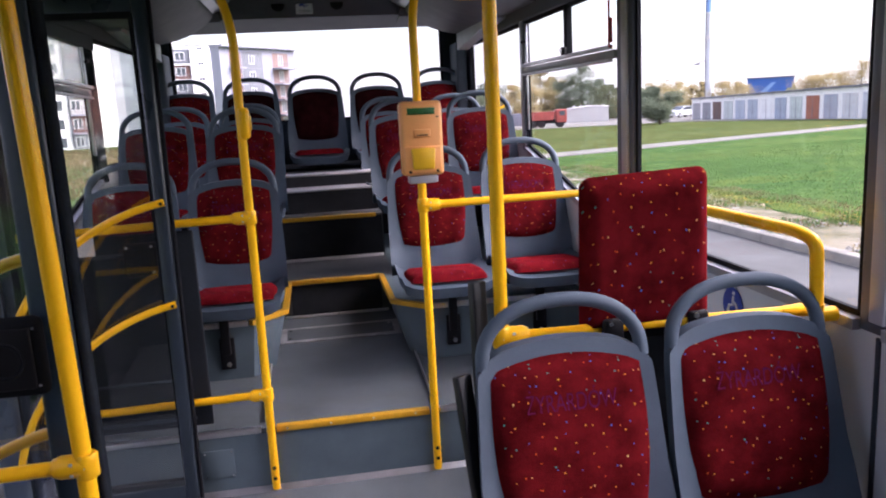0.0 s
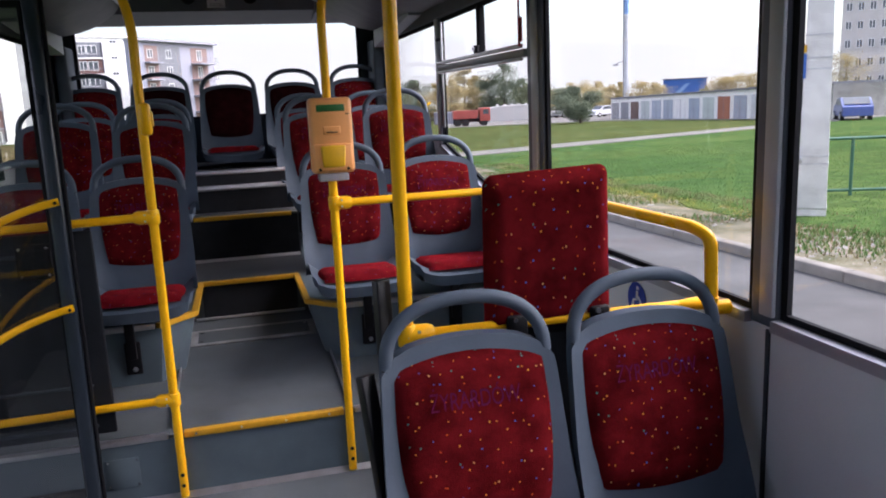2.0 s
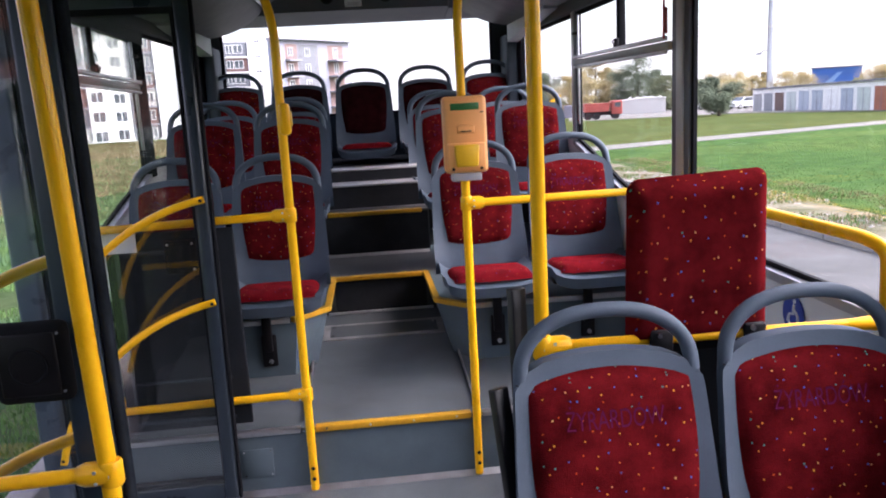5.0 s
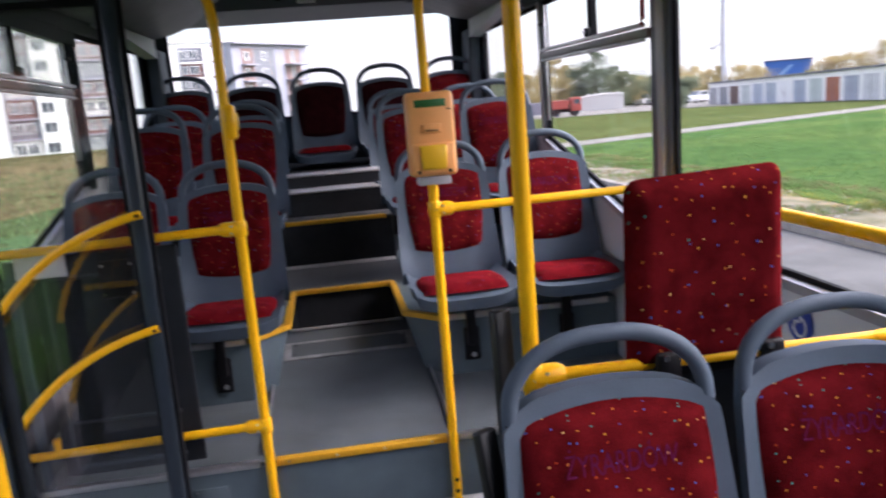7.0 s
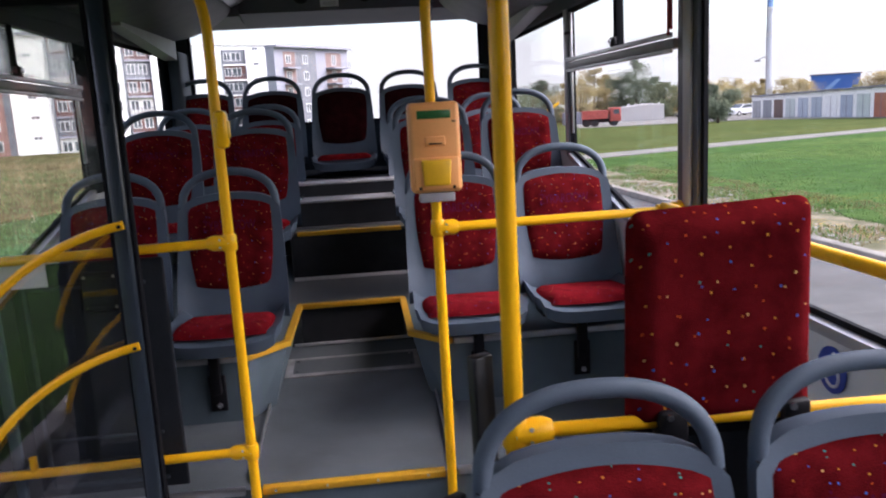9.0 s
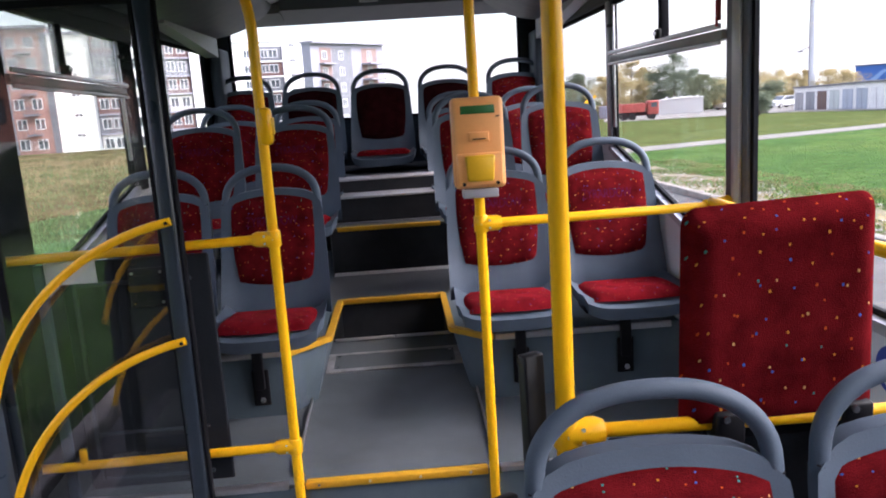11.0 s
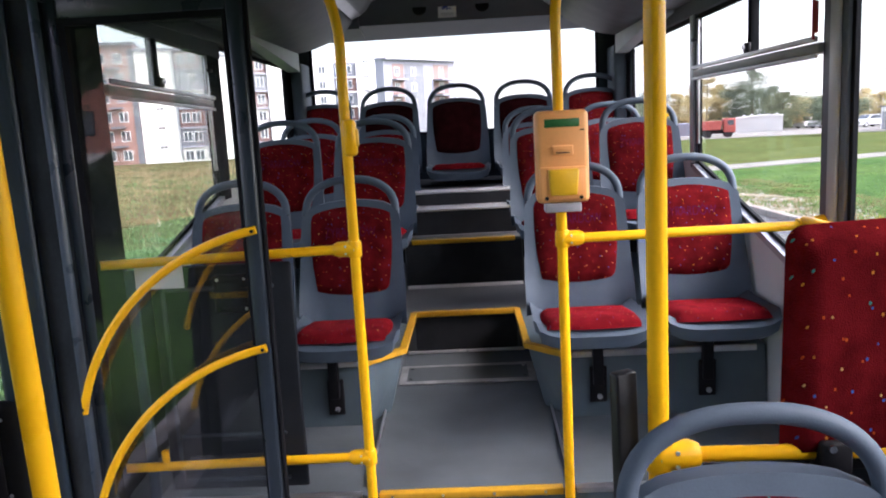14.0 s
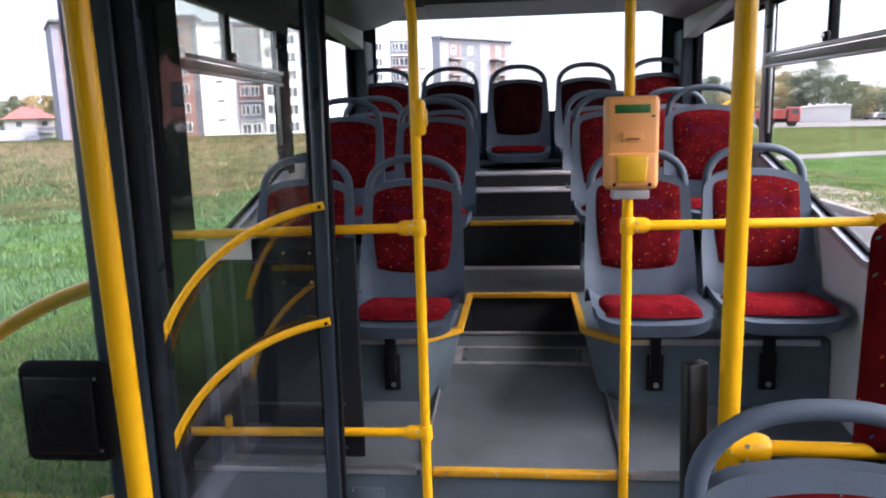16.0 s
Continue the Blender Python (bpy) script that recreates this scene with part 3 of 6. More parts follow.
# ---- bus: ceiling ----
bm = bmesh.new()
strip(bm, [(-0.52, 2.33), (0.52, 2.33)], FRONT, 3.02, 0, 0.04)
box(bm, -0.015, 0.015, FRONT, 3.0, 2.322, 2.33, mi=0)
for s in (-1, 1):
    strip(bm, [(s * 0.52, 2.33), (s * 0.555, 2.318)], FRONT, 3.02, 1, 0.03)
    strip(bm, [(s * 0.555, 2.318), (s * 0.60, 2.262), (s * 0.64, 2.235)], FRONT, 3.02, 0, 0.03)
    strip(bm, [(s * 0.64, 2.235), (s * 0.665, 2.218), (s * 0.70, 2.204)], FRONT, 3.02, 1, 0.03)
    prof = [(0.70 + 0.50 * (1 - math.cos(a)) * 0.92, 2.20 - 0.20 * math.sin(a) ** 1.5) for a in (math.pi / 2 * i / 8 for i in range(9))]
    strip(bm, [(s * x, z) for x, z in prof] + [(s * 1.2, 2.0)], FRONT, 3.02, 2, 0.03)
    strip(bm, [(s * 1.19, 2.0), (s * 1.27, 2.05)], FRONT, REAR, 2, 0.3)
box(bm, -1.27, 1.27, FRONT - 0.05, REAR + 0.06, 2.42, 2.46, mi=0)
structure("ceiling", bm, [M_CEIL, M_ALU, M_DUCT], "pale ceiling between dark curved side ducts with aluminium rails")
# sloping bulkhead above the rear window
bm = bmesh.new()
prism(bm, [(3.02, 2.40), (2.98, 2.335), (3.06, 2.165), (3.40, 2.10), (3.40, 2.40)], 0, -0.66, 0.66)
for s in (-1, 1):
    prism(bm, [(3.02, 2.40), (3.0, 2.20), (3.06, 2.15), (3.40, 2.10), (3.40, 2.40)], 0, s * 0.66, s * 1.2)
bulkhead = structure("trim_rear_bulkhead", bm, M_DUCT, "dark blue-grey bulkhead above the rear window", smooth=False)
NB = Vector((0, -0.17, -0.08)).normalized()


def on_bulkhead(x, k):
    """A point on the sloping face, k from 0 at its top to 1 at its foot."""
    return Vector((x, 2.98 + 0.08 * k, 2.335 - 0.17 * k)) - Vector((0, 0.006, 0.002))


for x in (-0.235, 0.195):
    spk = thing("ceiling_speaker", on_bulkhead(x, 0.5), "round black speaker set into the rear bulkhead", "speaker", "bulkhead speakers")
    spk.matrix_basis = Matrix.Translation(on_bulkhead(x, 0.5)) @ pose(0, 0, 0, -25)
    part("grille", cyl(bmesh.new(), (0, 0.01, 0), (0, -0.006, 0), 0.042, 24), M_RUBBER, spk)
    part("rim", one_tube([(0.045 * math.cos(a), -0.004, 0.045 * math.sin(a)) for a in (2 * math.pi * i / 24 for i in range(25))], 0.004, 6), M_BLACK, spk)
sticker = thing("camera_notice", (0, 0, 0), "white notice sticker with a blue surveillance camera symbol", "sticker")
sticker.matrix_basis = Matrix.Translation(on_bulkhead(-0.045, 0.5)) @ pose(0, 0, 0, -25)
part("sheet", one_box(-0.062, 0.062, -0.001, 0.001, -0.075, 0.075), M_WHITE, sticker, smooth=False)
b = bmesh.new()
prism(b, [(-0.04, 0.0), (0.02, 0.035), (0.03, 0.02), (-0.03, -0.015)], 1, -0.003, -0.0015)
prism(b, [(0.0, -0.005), (0.03, -0.005), (0.03, -0.012), (0.0, -0.012)], 1, -0.003, -0.0015)
prism(b, [(-0.005, 0.0), (0.005, 0.0), (0.002, -0.02), (-0.006, -0.02)], 1, -0.003, -0.0015)
part("camera_symbol", b, M_BLUE, sticker, "blue camera drawing", smooth=False)
for z in (-0.045, -0.058):
    part("text_line", one_box(-0.045, 0.045, -0.0025, -0.0015, z - 0.003, z + 0.003), M_GREYPL, sticker, smooth=False)
# pale wedge covers in the rear upper corners
for s in (-1, 1):
    b = bmesh.new()
    prism(b, [(1.85, 2.01), (3.05, 2.01), (3.05, 1.88), (1.85, 1.985)], 0, s * 1.10, s * 1.185)
    wedge = tagged(part("corner_duct", b, M_CEIL, None, smooth=False), "pale grey wedge shaped air duct cover above the rear side window", "", "", "structure")
# dome camera under the right duct
dome = thing("dome_camera", (1.10, 0.95, 2.01), "small smoked dome camera under the ceiling duct", "camera")
b = bmesh.new()
bmesh.ops.create_uvsphere(b, u_segments=18, v_segments=10, radius=0.042)
bmesh.ops.delete(b, geom=[v for v in b.verts if v.co.z > 0.004], context="VERTS")
part("dome", b, M_SMOKE, dome, "glossy smoked dome")
part("base", cyl(bmesh.new(), (0, 0, 0.0), (0, 0, 0.03), 0.055, 20), M_DARKTRIM, dome)
part("lens", cyl(bmesh.new(), (0, -0.02, -0.02), (0, 0.0, 0.0), 0.014, 10), M_BLACK, dome)


# ---- seats ----
def back_y(z):
    """The reclining front face of a backrest, z above the cushion."""
    return 0.015 + 0.20 * z + 0.10 * z * z


def half_w(z):
    if z < 0.05:
        return 0.226
    return 0.226 - 0.018 * ((z - 0.05) / 0.37) ** 1.2


def shell_mesh():
    bm = bmesh.new()
    nu, zs = 12, [-0.075, -0.03, 0.02, 0.08, 0.15, 0.22, 0.29, 0.35, 0.412]
    front, back = [], []
    for z in zs:
        fr, bk = [], []
        for i in range(nu + 1):
            u = -1 + 2 * i / nu
            x = u * half_w(max(z, 0))
            wrap = -(0.012 + 0.030 * max(0, 0.16 - max(z, 0)) / 0.16) * (max(0, abs(u) - 0.62) / 0.38) ** 1.5
            zz = z + (0.030 * (1 - u * u) - 0.034 * u ** 8 if z == zs[-1] else 0.018 * (1 - u * u) if z == zs[-2] else 0)
            y = back_y(max(zz, 0)) + wrap - (0.01 if z < 0 else 0)
            fr.append(bm.verts.new((x, y, zz)))
            bk.append(bm.verts.new((x * 0.985, y + 0.038, zz)))
        front.append(fr)
        back.append(bk)
    for grid in (front, back):
        for a, c in zip(grid, grid[1:]):
            for i in range(nu):
                bm.faces.new((a[i], a[i + 1], c[i + 1], c[i]))
    for i in range(nu):
        bm.faces.new((front[0][i], front[0][i + 1], back[0][i + 1], back[0][i]))
        bm.faces.new((front[-1][i], front[-1][i + 1], back[-1][i + 1], back[-1][i]))
    for k in range(len(zs) - 1):
        for i in (0, nu):
            bm.faces.new((front[k][i], front[k + 1][i], back[k + 1][i], back[k][i]))
    # pan
    ny, top, bot = 9, [], []
    for j in range(ny + 1):
        v = j / ny
        y = -0.425 + 0.445 * v
        hw = 0.226 - 0.018 * v - 0.022 * max(0, 0.22 - v) / 0.22
        tr, br = [], []
        for i in range(nu + 1):
            u = -1 + 2 * i / nu
            lip = -0.030 * (max(0, 0.16 - v) / 0.16) ** 2
            z = -0.035 + (0.022 + 0.040 * v * v) * abs(u) ** 5 - 0.042 * v + lip
            yy = y + 0.030 * abs(u) ** 4 * max(0, 1 - v * 3)
            tr.append(bm.verts.new((u * hw, yy, z)))
            br.append(bm.verts.new((u * hw * 0.96, yy + 0.012 * (1 - v), z - 0.048)))
        top.append(tr)
        bot.append(br)
    for grid in (top, bot):
        for a, c in zip(grid, grid[1:]):
            for i in range(nu):
                bm.faces.new((a[i], a[i + 1], c[i + 1], c[i]))
    for i in range(nu):
        bm.faces.new((top[0][i], top[0][i + 1], bot[0][i + 1], bot[0][i]))
        bm.faces.new((top[-1][i], top[-1][i + 1], bot[-1][i + 1], bot[-1][i]))
    for k in range(ny):
        for i in (0, nu):
            bm.faces.new((top[k][i], top[k + 1][i], bot[k + 1][i], bot[k][i]))
    return bm


def pad_mesh(place, n=14, thick=0.022, power=0.88):
    """A cushion with rounded corners: place(a, b) gives the point and the normal for a, b in -1..1."""
    bm = bmesh.new()
    rows = []
    for j in range(n + 1):
        row = []
        for i in range(n + 1):
            a, b = -1 + 2 * i / n, -1 + 2 * j / n
            ca, cb = a * math.sqrt(1 - 0.5 * b * b * (1 - power) * 3.2), b * math.sqrt(1 - 0.5 * a * a * (1 - power) * 3.2)
            edge = max(abs(a), abs(b))
            lift = thick * (1 - max(0, (edge - 0.72) / 0.28) ** 2.4)
            p, nrm = place(ca, cb)
            row.append(bm.verts.new(p + nrm * (lift - 0.002)))
        rows.append(row)
    for a, c in zip(rows, rows[1:]):
        for i in range(n):
            bm.faces.new((a[i], a[i + 1], c[i + 1], c[i]))
    return bm


def wide_place(a, b):
    z = 0.030 + 0.358 * (b + 1) / 2 + 0.022 * (1 - a * a) * (b + 1) / 2 - 0.006 * (1 - a * a) * (1 - b) / 2
    return Vector((a * (0.178 + 0.019 * ((b + 1) / 2) ** 0.8), back_y(max(z, 0)) - 0.004, z)), Vector((0, -1, 0.24)).normalized()


def back_place(a, b):
    z = 0.052 + 0.344 * (b + 1) / 2 + 0.022 * (1 - a * a) * (b + 1) / 2 - 0.008 * (1 - a * a) * (1 - b) / 2
    w = 0.165 + 0.026 * ((b + 1) / 2) ** 0.8
    return Vector((a * w, back_y(z), z)), Vector((0, -1, 0.24)).normalized()


def seat_place(a, b):
    y = -0.232 + 0.174 * b
    w = 0.199 - 0.008 * (1 - b) / 2
    return Vector((a * w, y, -0.034 - 0.034 * (b + 1) / 2 - 0.012 * max(0, -b - 0.6))), Vector((0, 0, 1))


def handle_mesh():
    bm = bmesh.new()
    side = [(0.191, 0.112, 0.335), (0.1925, 0.116, 0.38)]
    pts = [(-x, y, z) for x, y, z in side]
    for i in range(25):
        a = math.pi * (1 - i / 24)
        c, s_ = math.cos(a), math.sin(a)
        pts.append((0.192 * (abs(c) ** 0.86) * (1 if c >= 0 else -1), 0.118 + 0.022 * s_, 0.400 + 0.130 * s_ ** 0.92))
    pts += side[::-1]
    tube(bm, pts, 0.0170, 12)
    return bm


seat_meshes = {}


def seat(at, tilt=0.0, rz=0.0, label="", legs=None, group="bus seats", leg_x=0.0, wide=False, dull=False):
    """A moulded bus seat facing the front; at is the cushion's rear middle."""
    first = not seat_meshes
    ob = thing("bus_seat", at, label or "grey plastic bus seat with red flecked plush pads", "seat", group, rz=rz)
    if first:
        sh = part("shell", shell_mesh(), M_SHELL, ob, "moulded grey plastic shell")
        bp = part("back_pad", pad_mesh(back_place, 18, 0.020, 0.92), M_FABRIC, ob, "dark red plush pad with coloured flecks")
        sp = part("seat_pad", pad_mesh(seat_place, 20, 0.038, 0.89), M_CUSHION, ob, "red plush seat cushion")
        hd = part("handle", handle_mesh(), M_SHELL, ob, "grey plastic loop handle")
        b = bmesh.new()
        tube(b, [(0.186, 0.1030, 0.380), (0.196, 0.0985, 0.384), (0.2055, 0.1030, 0.388)], 0.0016, 6)
        sm = part("seam", b, M_BLACK, ob, "dark seam between handle and shell")
        shared("seam", sm.data, ob, Matrix.Scale(-1, 4, Vector((1, 0, 0))))
        tx = lettering("\u017bYRARD\u00d3W", 0.215, 0.054, M_LETTER, bp)
        z = 0.318
        tx.matrix_basis = Matrix.Translation((0, back_y(z) - 0.0245, z)) @ pose(0, 0, 0, -14.5)
        seat_meshes.update(shell=sh.data, back_pad=bp.data, seat_pad=sp.data, handle=hd.data, seam=sm.data, lettering=tx.data, text_m=tx.matrix_basis.copy())
    else:
        for k in ("shell", "seat_pad", "handle", "seam"):
            shared(k, seat_meshes[k], ob)
        shared("seam", seat_meshes["seam"], ob, Matrix.Scale(-1, 4, Vector((1, 0, 0))))
        if wide and "wide" not in seat_meshes:
            bp = part("back_pad", pad_mesh(wide_place, 20, 0.022, 0.915), M_FABRIC, ob, "dark red plush pad with coloured flecks")
            seat_meshes["wide"] = bp.data
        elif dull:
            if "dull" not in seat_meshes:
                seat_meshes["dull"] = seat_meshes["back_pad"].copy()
                seat_meshes["dull"].materials[0] = M_SHADEDPLUSH
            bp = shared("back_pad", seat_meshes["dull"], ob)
        else:
            bp = shared("back_pad", seat_meshes["wide" if wide else "back_pad"], ob)
        if group not in ("third row seats", "rear bench seats"):
            shared("lettering", seat_meshes["lettering"], bp, Matrix.Translation((0, -0.0055 if wide else 0, 0)) @ seat_meshes["text_m"])
    if legs == "bracket":
        for k, bm_ in (("leg", one_box(leg_x - 0.020, leg_x + 0.020, -0.215, -0.180, -0.33, -0.08, 0.004)), ("leg_plate", one_box(leg_x - 0.032, leg_x + 0.036, -0.190, -0.178, -0.405, -0.255, 0.006)), ("support_bar", one_box(-0.19, 0.19, -0.30, -0.16, -0.112, -0.085, 0.004))):
            part(k, bm_, M_BLACK, ob, "black steel bracket")
        for z in (-0.380, -0.275):
            part("bolt", bolt(bmesh.new(), (leg_x + 0.006, -0.190, z), r=0.011, h=0.008), M_STEEL, ob)
    elif legs:
        part("support_bar", one_box(-0.19, 0.19, -0.30, 0.0, -0.112, -0.080, 0.004), M_BLACK, ob, "black steel seat frame")
        part("leg", one_box(-0.03, 0.03, -0.20, -0.12, -legs, -0.105, 0.006), M_BLACK, ob, "black steel seat leg")
    return ob


TOP = 0.53        # handle top above the cushion
for x, y, h in ((-0.935, 0.72, 1.263), (-0.463, 0.72, 1.256), (0.490, 0.72, 1.266), (0.966, 0.72, 1.275)):
    seat((x, y, h - TOP), legs="bracket", group="first row seats", leg_x=-0.07 if x < 0 else 0.038 if x < 0.6 else -0.006)
for x, y, h in ((-0.965, 1.67, 1.52), (-0.465, 1.67, 1.503), (0.49, 1.67, 1.515), (0.975, 1.67, 1.535)):
    seat((x, y, h - TOP), legs=h - TOP - STEPA, group="second row seats")
for x, y, h in ((-0.965, 2.50, 1.535), (-0.49, 2.50, 1.535), (0.49, 2.50, 1.535), (0.965, 2.50, 1.535)):
    seat((x, y, h - TOP), legs=h - TOP - STEPA, group="third row seats")
# the middle three get the shade-darkened back pads
for x, h in ((-0.985, 1.742), (-0.505, 1.736), (-0.018, 1.735), (0.462, 1.735), (0.958, 1.752)):
    seat((x, 3.08, h - TOP), legs=h - TOP - 1.06, group="rear bench seats", dull=abs(x) < 0.6, label="grey plastic bus seat with its plush back painted darker for shade" if abs(x) < 0.6 else "")
for x, h in ((0.463, 1.015), (0.925, 1.022)):
    seat((x, -1.455, h - TOP), legs=h - TOP - FLOOR, group="fold seats by the wheelchair bay", wide=True)


# ---- grab poles and rails ----
R = 0.0165


def clamp(parent, p, along=(-1, 0, 0), label="yellow two-part pole clamp with screws"):
    """A cast clamp round an upright pole that carries a cross rail."""
    p, a = Vector(p), Vector(along).normalized()
    bm = bmesh.new()
    tube(bm, [p + Vector((0, 0, -0.027)), p + Vector((0, 0, -0.022)), p + Vector((0, 0, 0.022)), p + Vector((0, 0, 0.027))], lambda t: 0.020 if t in (0, 1) else 0.0235, 14)
    tube(bm, [p, p + a * 0.052, p + a * 0.066], lambda t: 0.025 if t < 0.9 else 0.0195, 12)
    c = part("clamp", bm, M_YELLOW, parent, label)
    for dx, dz in ((0.026, 0.012), (0.026, -0.012), (0.046, 0.0), (0.002, 0.0)):
        part("screw", bolt(bmesh.new(), p + a * dx + Vector((0, -0.021, dz)), r=0.0038, h=0.003), M_POLISH, c)
    return c


poleL = thing("grab_pole", (0, 0, 0), "yellow grab pole with a stop button and two side rails", "grab pole", "aisle poles")
part("pole", one_tube(smooth_path([(-0.325, -0.012, -0.02), (-0.325, -0.012, 1.60), (-0.323, -0.014, 1.79), (-0.46, -0.02, 2.24)], 0.12, 7), R, 14), M_YELLOW, poleL)
for z in (0.03, 0.075):
    part("bolt", bolt(bmesh.new(), (-0.325, -0.028, z), r=0.008, h=0.003), M_BLACK, poleL)
c = clamp(poleL, (-0.325, -0.012, 1.09))
c2 = clamp(poleL, (-0.325, -0.012, 0.382))
part("rail", one_tube([(-0.38, -0.012, 1.09), (-1.175, -0.012, 1.075)], 0.0155, 12), M_YELLOW, poleL, "yellow cross rail")
part("rail", one_tube([(-0.38, -0.012, 0.382), (-1.17, -0.012, 0.372)], 0.0155, 12), M_YELLOW, poleL, "yellow cross rail")
part("stub", one_tube([(-1.02, -0.012, 0.37), (-1.02, -0.012, 0.43)], 0.0125, 10), M_YELLOW, poleL)
btn = part("button_box", one_box(-0.332, -0.292, -0.042, 0.012, 1.385, 1.50, 0.014), M_YELLOW, poleL, "yellow stop button housing")
part("button", one_box(-0.298, -0.286, -0.028, 0.0, 1.415, 1.47, 0.006), M_FLAP, btn)

poleR = thing("grab_pole", (0, 0, 0), "yellow grab pole carrying the ticket validator", "grab pole", "aisle poles")
part("pole", one_tube(smooth_path([(0.340, -0.012, -0.02), (0.338, -0.012, 1.60), (0.336, -0.014, 1.845), (0.46, -0.02, 2.24)], 0.12, 7), R, 14), M_YELLOW, poleR)
for z in (0.03, 0.075):
    part("bolt", bolt(bmesh.new(), (0.340, -0.028, z), r=0.008, h=0.003), M_BLACK, poleR)
clamp(poleR, (0.340, -0.012, 1.09), (1, 0, 0))
part("rail", one_tube([(0.40, -0.012, 1.09), (1.14, 0.05, 1.085)], 0.0155, 12), M_YELLOW, poleR, "yellow cross rail")
part("wall_mount", one_tube([(1.10, 0.048, 1.087), (1.13, 0.05, 1.09), (1.185, 0.06, 1.09)], lambda t: 0.021 if t < 0.8 else 0.026, 12), M_YELLOW, poleR, "yellow wall mount")

poleT = thing("grab_pole", (0, 0, 0), "thick yellow grab pole beside the wheelchair bay", "grab pole")
part("pole", one_tube([(0.349, -1.212, FLOOR), (0.349, -1.212, 2.24)], 0.0172, 14), M_YELLOW, poleT)
clamp(poleT, (0.349, -1.212, 0.905), (1, 0, 0))
part("rail", one_tube([(0.39, -1.212, 0.905), (1.13, -1.235, 0.905)], 0.0130, 12), M_YELLOW, poleT, "yellow cross rail")
part("wall_mount", one_tube([(1.085, -1.235, 0.905), (1.16, -1.24, 0.905)], lambda t: 0.0135 + 0.006 * t, 12), M_YELLOW, poleT)
part("hand_loop", one_tube(smooth_path([(0.349, -1.212, 1.715), (0.253, -1.212, 1.715), (0.243, -1.212, 1.80), (0.349, -1.212, 1.81)], 0.03), 0.013, 10), M_YELLOW, poleT, "yellow plastic hand loop")

strap = thing("hand_strap", (-0.372, -1.30, 0), "yellow plastic hand loop hanging from the ceiling", "hand strap")
part("strap", one_box(-0.014, 0.014, -0.003, 0.003, 1.80, 2.325, 0.001), M_BLACK, strap, "black woven strap")
part("grip", one_tube(smooth_path([(0.0, 0, 1.81), (0.05, 0, 1.80), (0.055, 0, 1.725), (-0.055, 0, 1.725), (-0.05, 0, 1.80), (0.0, 0, 1.81)], 0.02), 0.011, 10), M_YELLOW, strap, "yellow grip loop")

wall_rail = thing("wall_rail", (0, 0, 0), "yellow grab rail bending down along the window wall", "grab rail")
part("rail", one_tube(smooth_path([(1.12, 0.04, 1.10), (1.105, -1.26, 1.118), (1.115, -1.325, 1.10), (1.12, -1.325, 0.93)], 0.09, 7), R, 12), M_YELLOW, wall_rail)
part("foot", one_tube([(1.12, -1.325, 0.945), (1.12, -1.325, 0.915), (1.17, -1.325, 0.915)], 0.020, 12), M_YELLOW, wall_rail)

poleD = thing("grab_pole", (0, 0, 0), "yellow grab pole by the door with a low cross rail", "grab pole")
part("pole", one_tube([(-0.574, -1.385, FLOOR), (-0.624, -1.385, 2.22)], 0.0185, 14), M_YELLOW, poleD)
clamp(poleD, (-0.586, -1.385, 0.777), (-1, 0, 0))
part("rail", one_tube([(-0.64, -1.385, 0.777), (-1.18, -1.42, 0.780)], 0.0155, 12), M_YELLOW, poleD, "yellow cross rail")

# ticket validator
val = thing("ticket_validator", (0.338, -0.06, 1.351), "orange ticket validator with a green display on the pole", "ticket validator")
part("housing", one_box(-0.080, 0.080, -0.038, 0.030, -0.138, 0.140, 0.016, seg=3), M_ORANGE, val, "orange plastic housing")
part("lower_front", one_box(-0.072, 0.072, -0.046, -0.030, -0.130, -0.028, 0.008), M_ORANGE, val)
part("display", one_box(-0.052, 0.052, -0.041, -0.036, 0.090, 0.115, 0.002), M_LCD, val, "green display")
sl = part("slot_hood", one_box(-0.032, 0.032, -0.046, -0.036, 0.006, 0.036, 0.0045, seg=3), M_ORANGE, val)
part("slot", one_box(-0.020, 0.020, -0.0475, -0.044, 0.012, 0.016, 0.0005), M_BLACK, sl)
flap = one_box(-0.047, 0.047, -0.056, -0.042, -0.115, -0.034, 0.008)
for v in flap.verts:                    # it narrows downwards
    v.co.x *= 1 - 0.14 * (-0.034 - v.co.z) / 0.081
part("flap", flap, M_FLAP, val, "yellow plastic flap")
for x in (-0.052, 0.052):
    part("screw", bolt(bmesh.new(), (x, -0.046, -0.122), r=0.006, h=0.002), M_BLACK, val)
part("slit", one_box(0.055, 0.066, -0.0395, -0.037, 0.078, 0.082, 0.0005), M_BLACK, val)
part("socket", one_box(-0.055, 0.055, -0.030, 0.028, -0.168, -0.139, 0.004), M_GREYPL, val, "light grey mounting socket")
part("back_bracket", one_box(-0.03, 0.03, 0.028, 0.062, -0.10, 0.10, 0.004), M_GREYPL, val)

# wheelchair back rest
pad_ob = thing("wheelchair_cushion_board", (0.726, -1.200, 0.92), "tall red plush wheelchair cushion board on the cross rail", "cushion board")


def board_place(a, b):
    x, z, r = a * 0.174, b * 0.203, 0.030
    dx, dz = abs(x) - (0.174 - r), abs(z) - (0.203 - r)
    if dx > 0 and dz > 0:
        k = max(dx, dz) / math.hypot(dx, dz)
        x, z = math.copysign(0.174 - r + dx * k, x), math.copysign(0.203 - r + dz * k, z)
    return Vector((x * (1 - 0.034 * (b + 1) / 2), 0.0, 0.163 + z + 0.006 * a * (b + 1) / 2)), Vector((0, -1, 0))


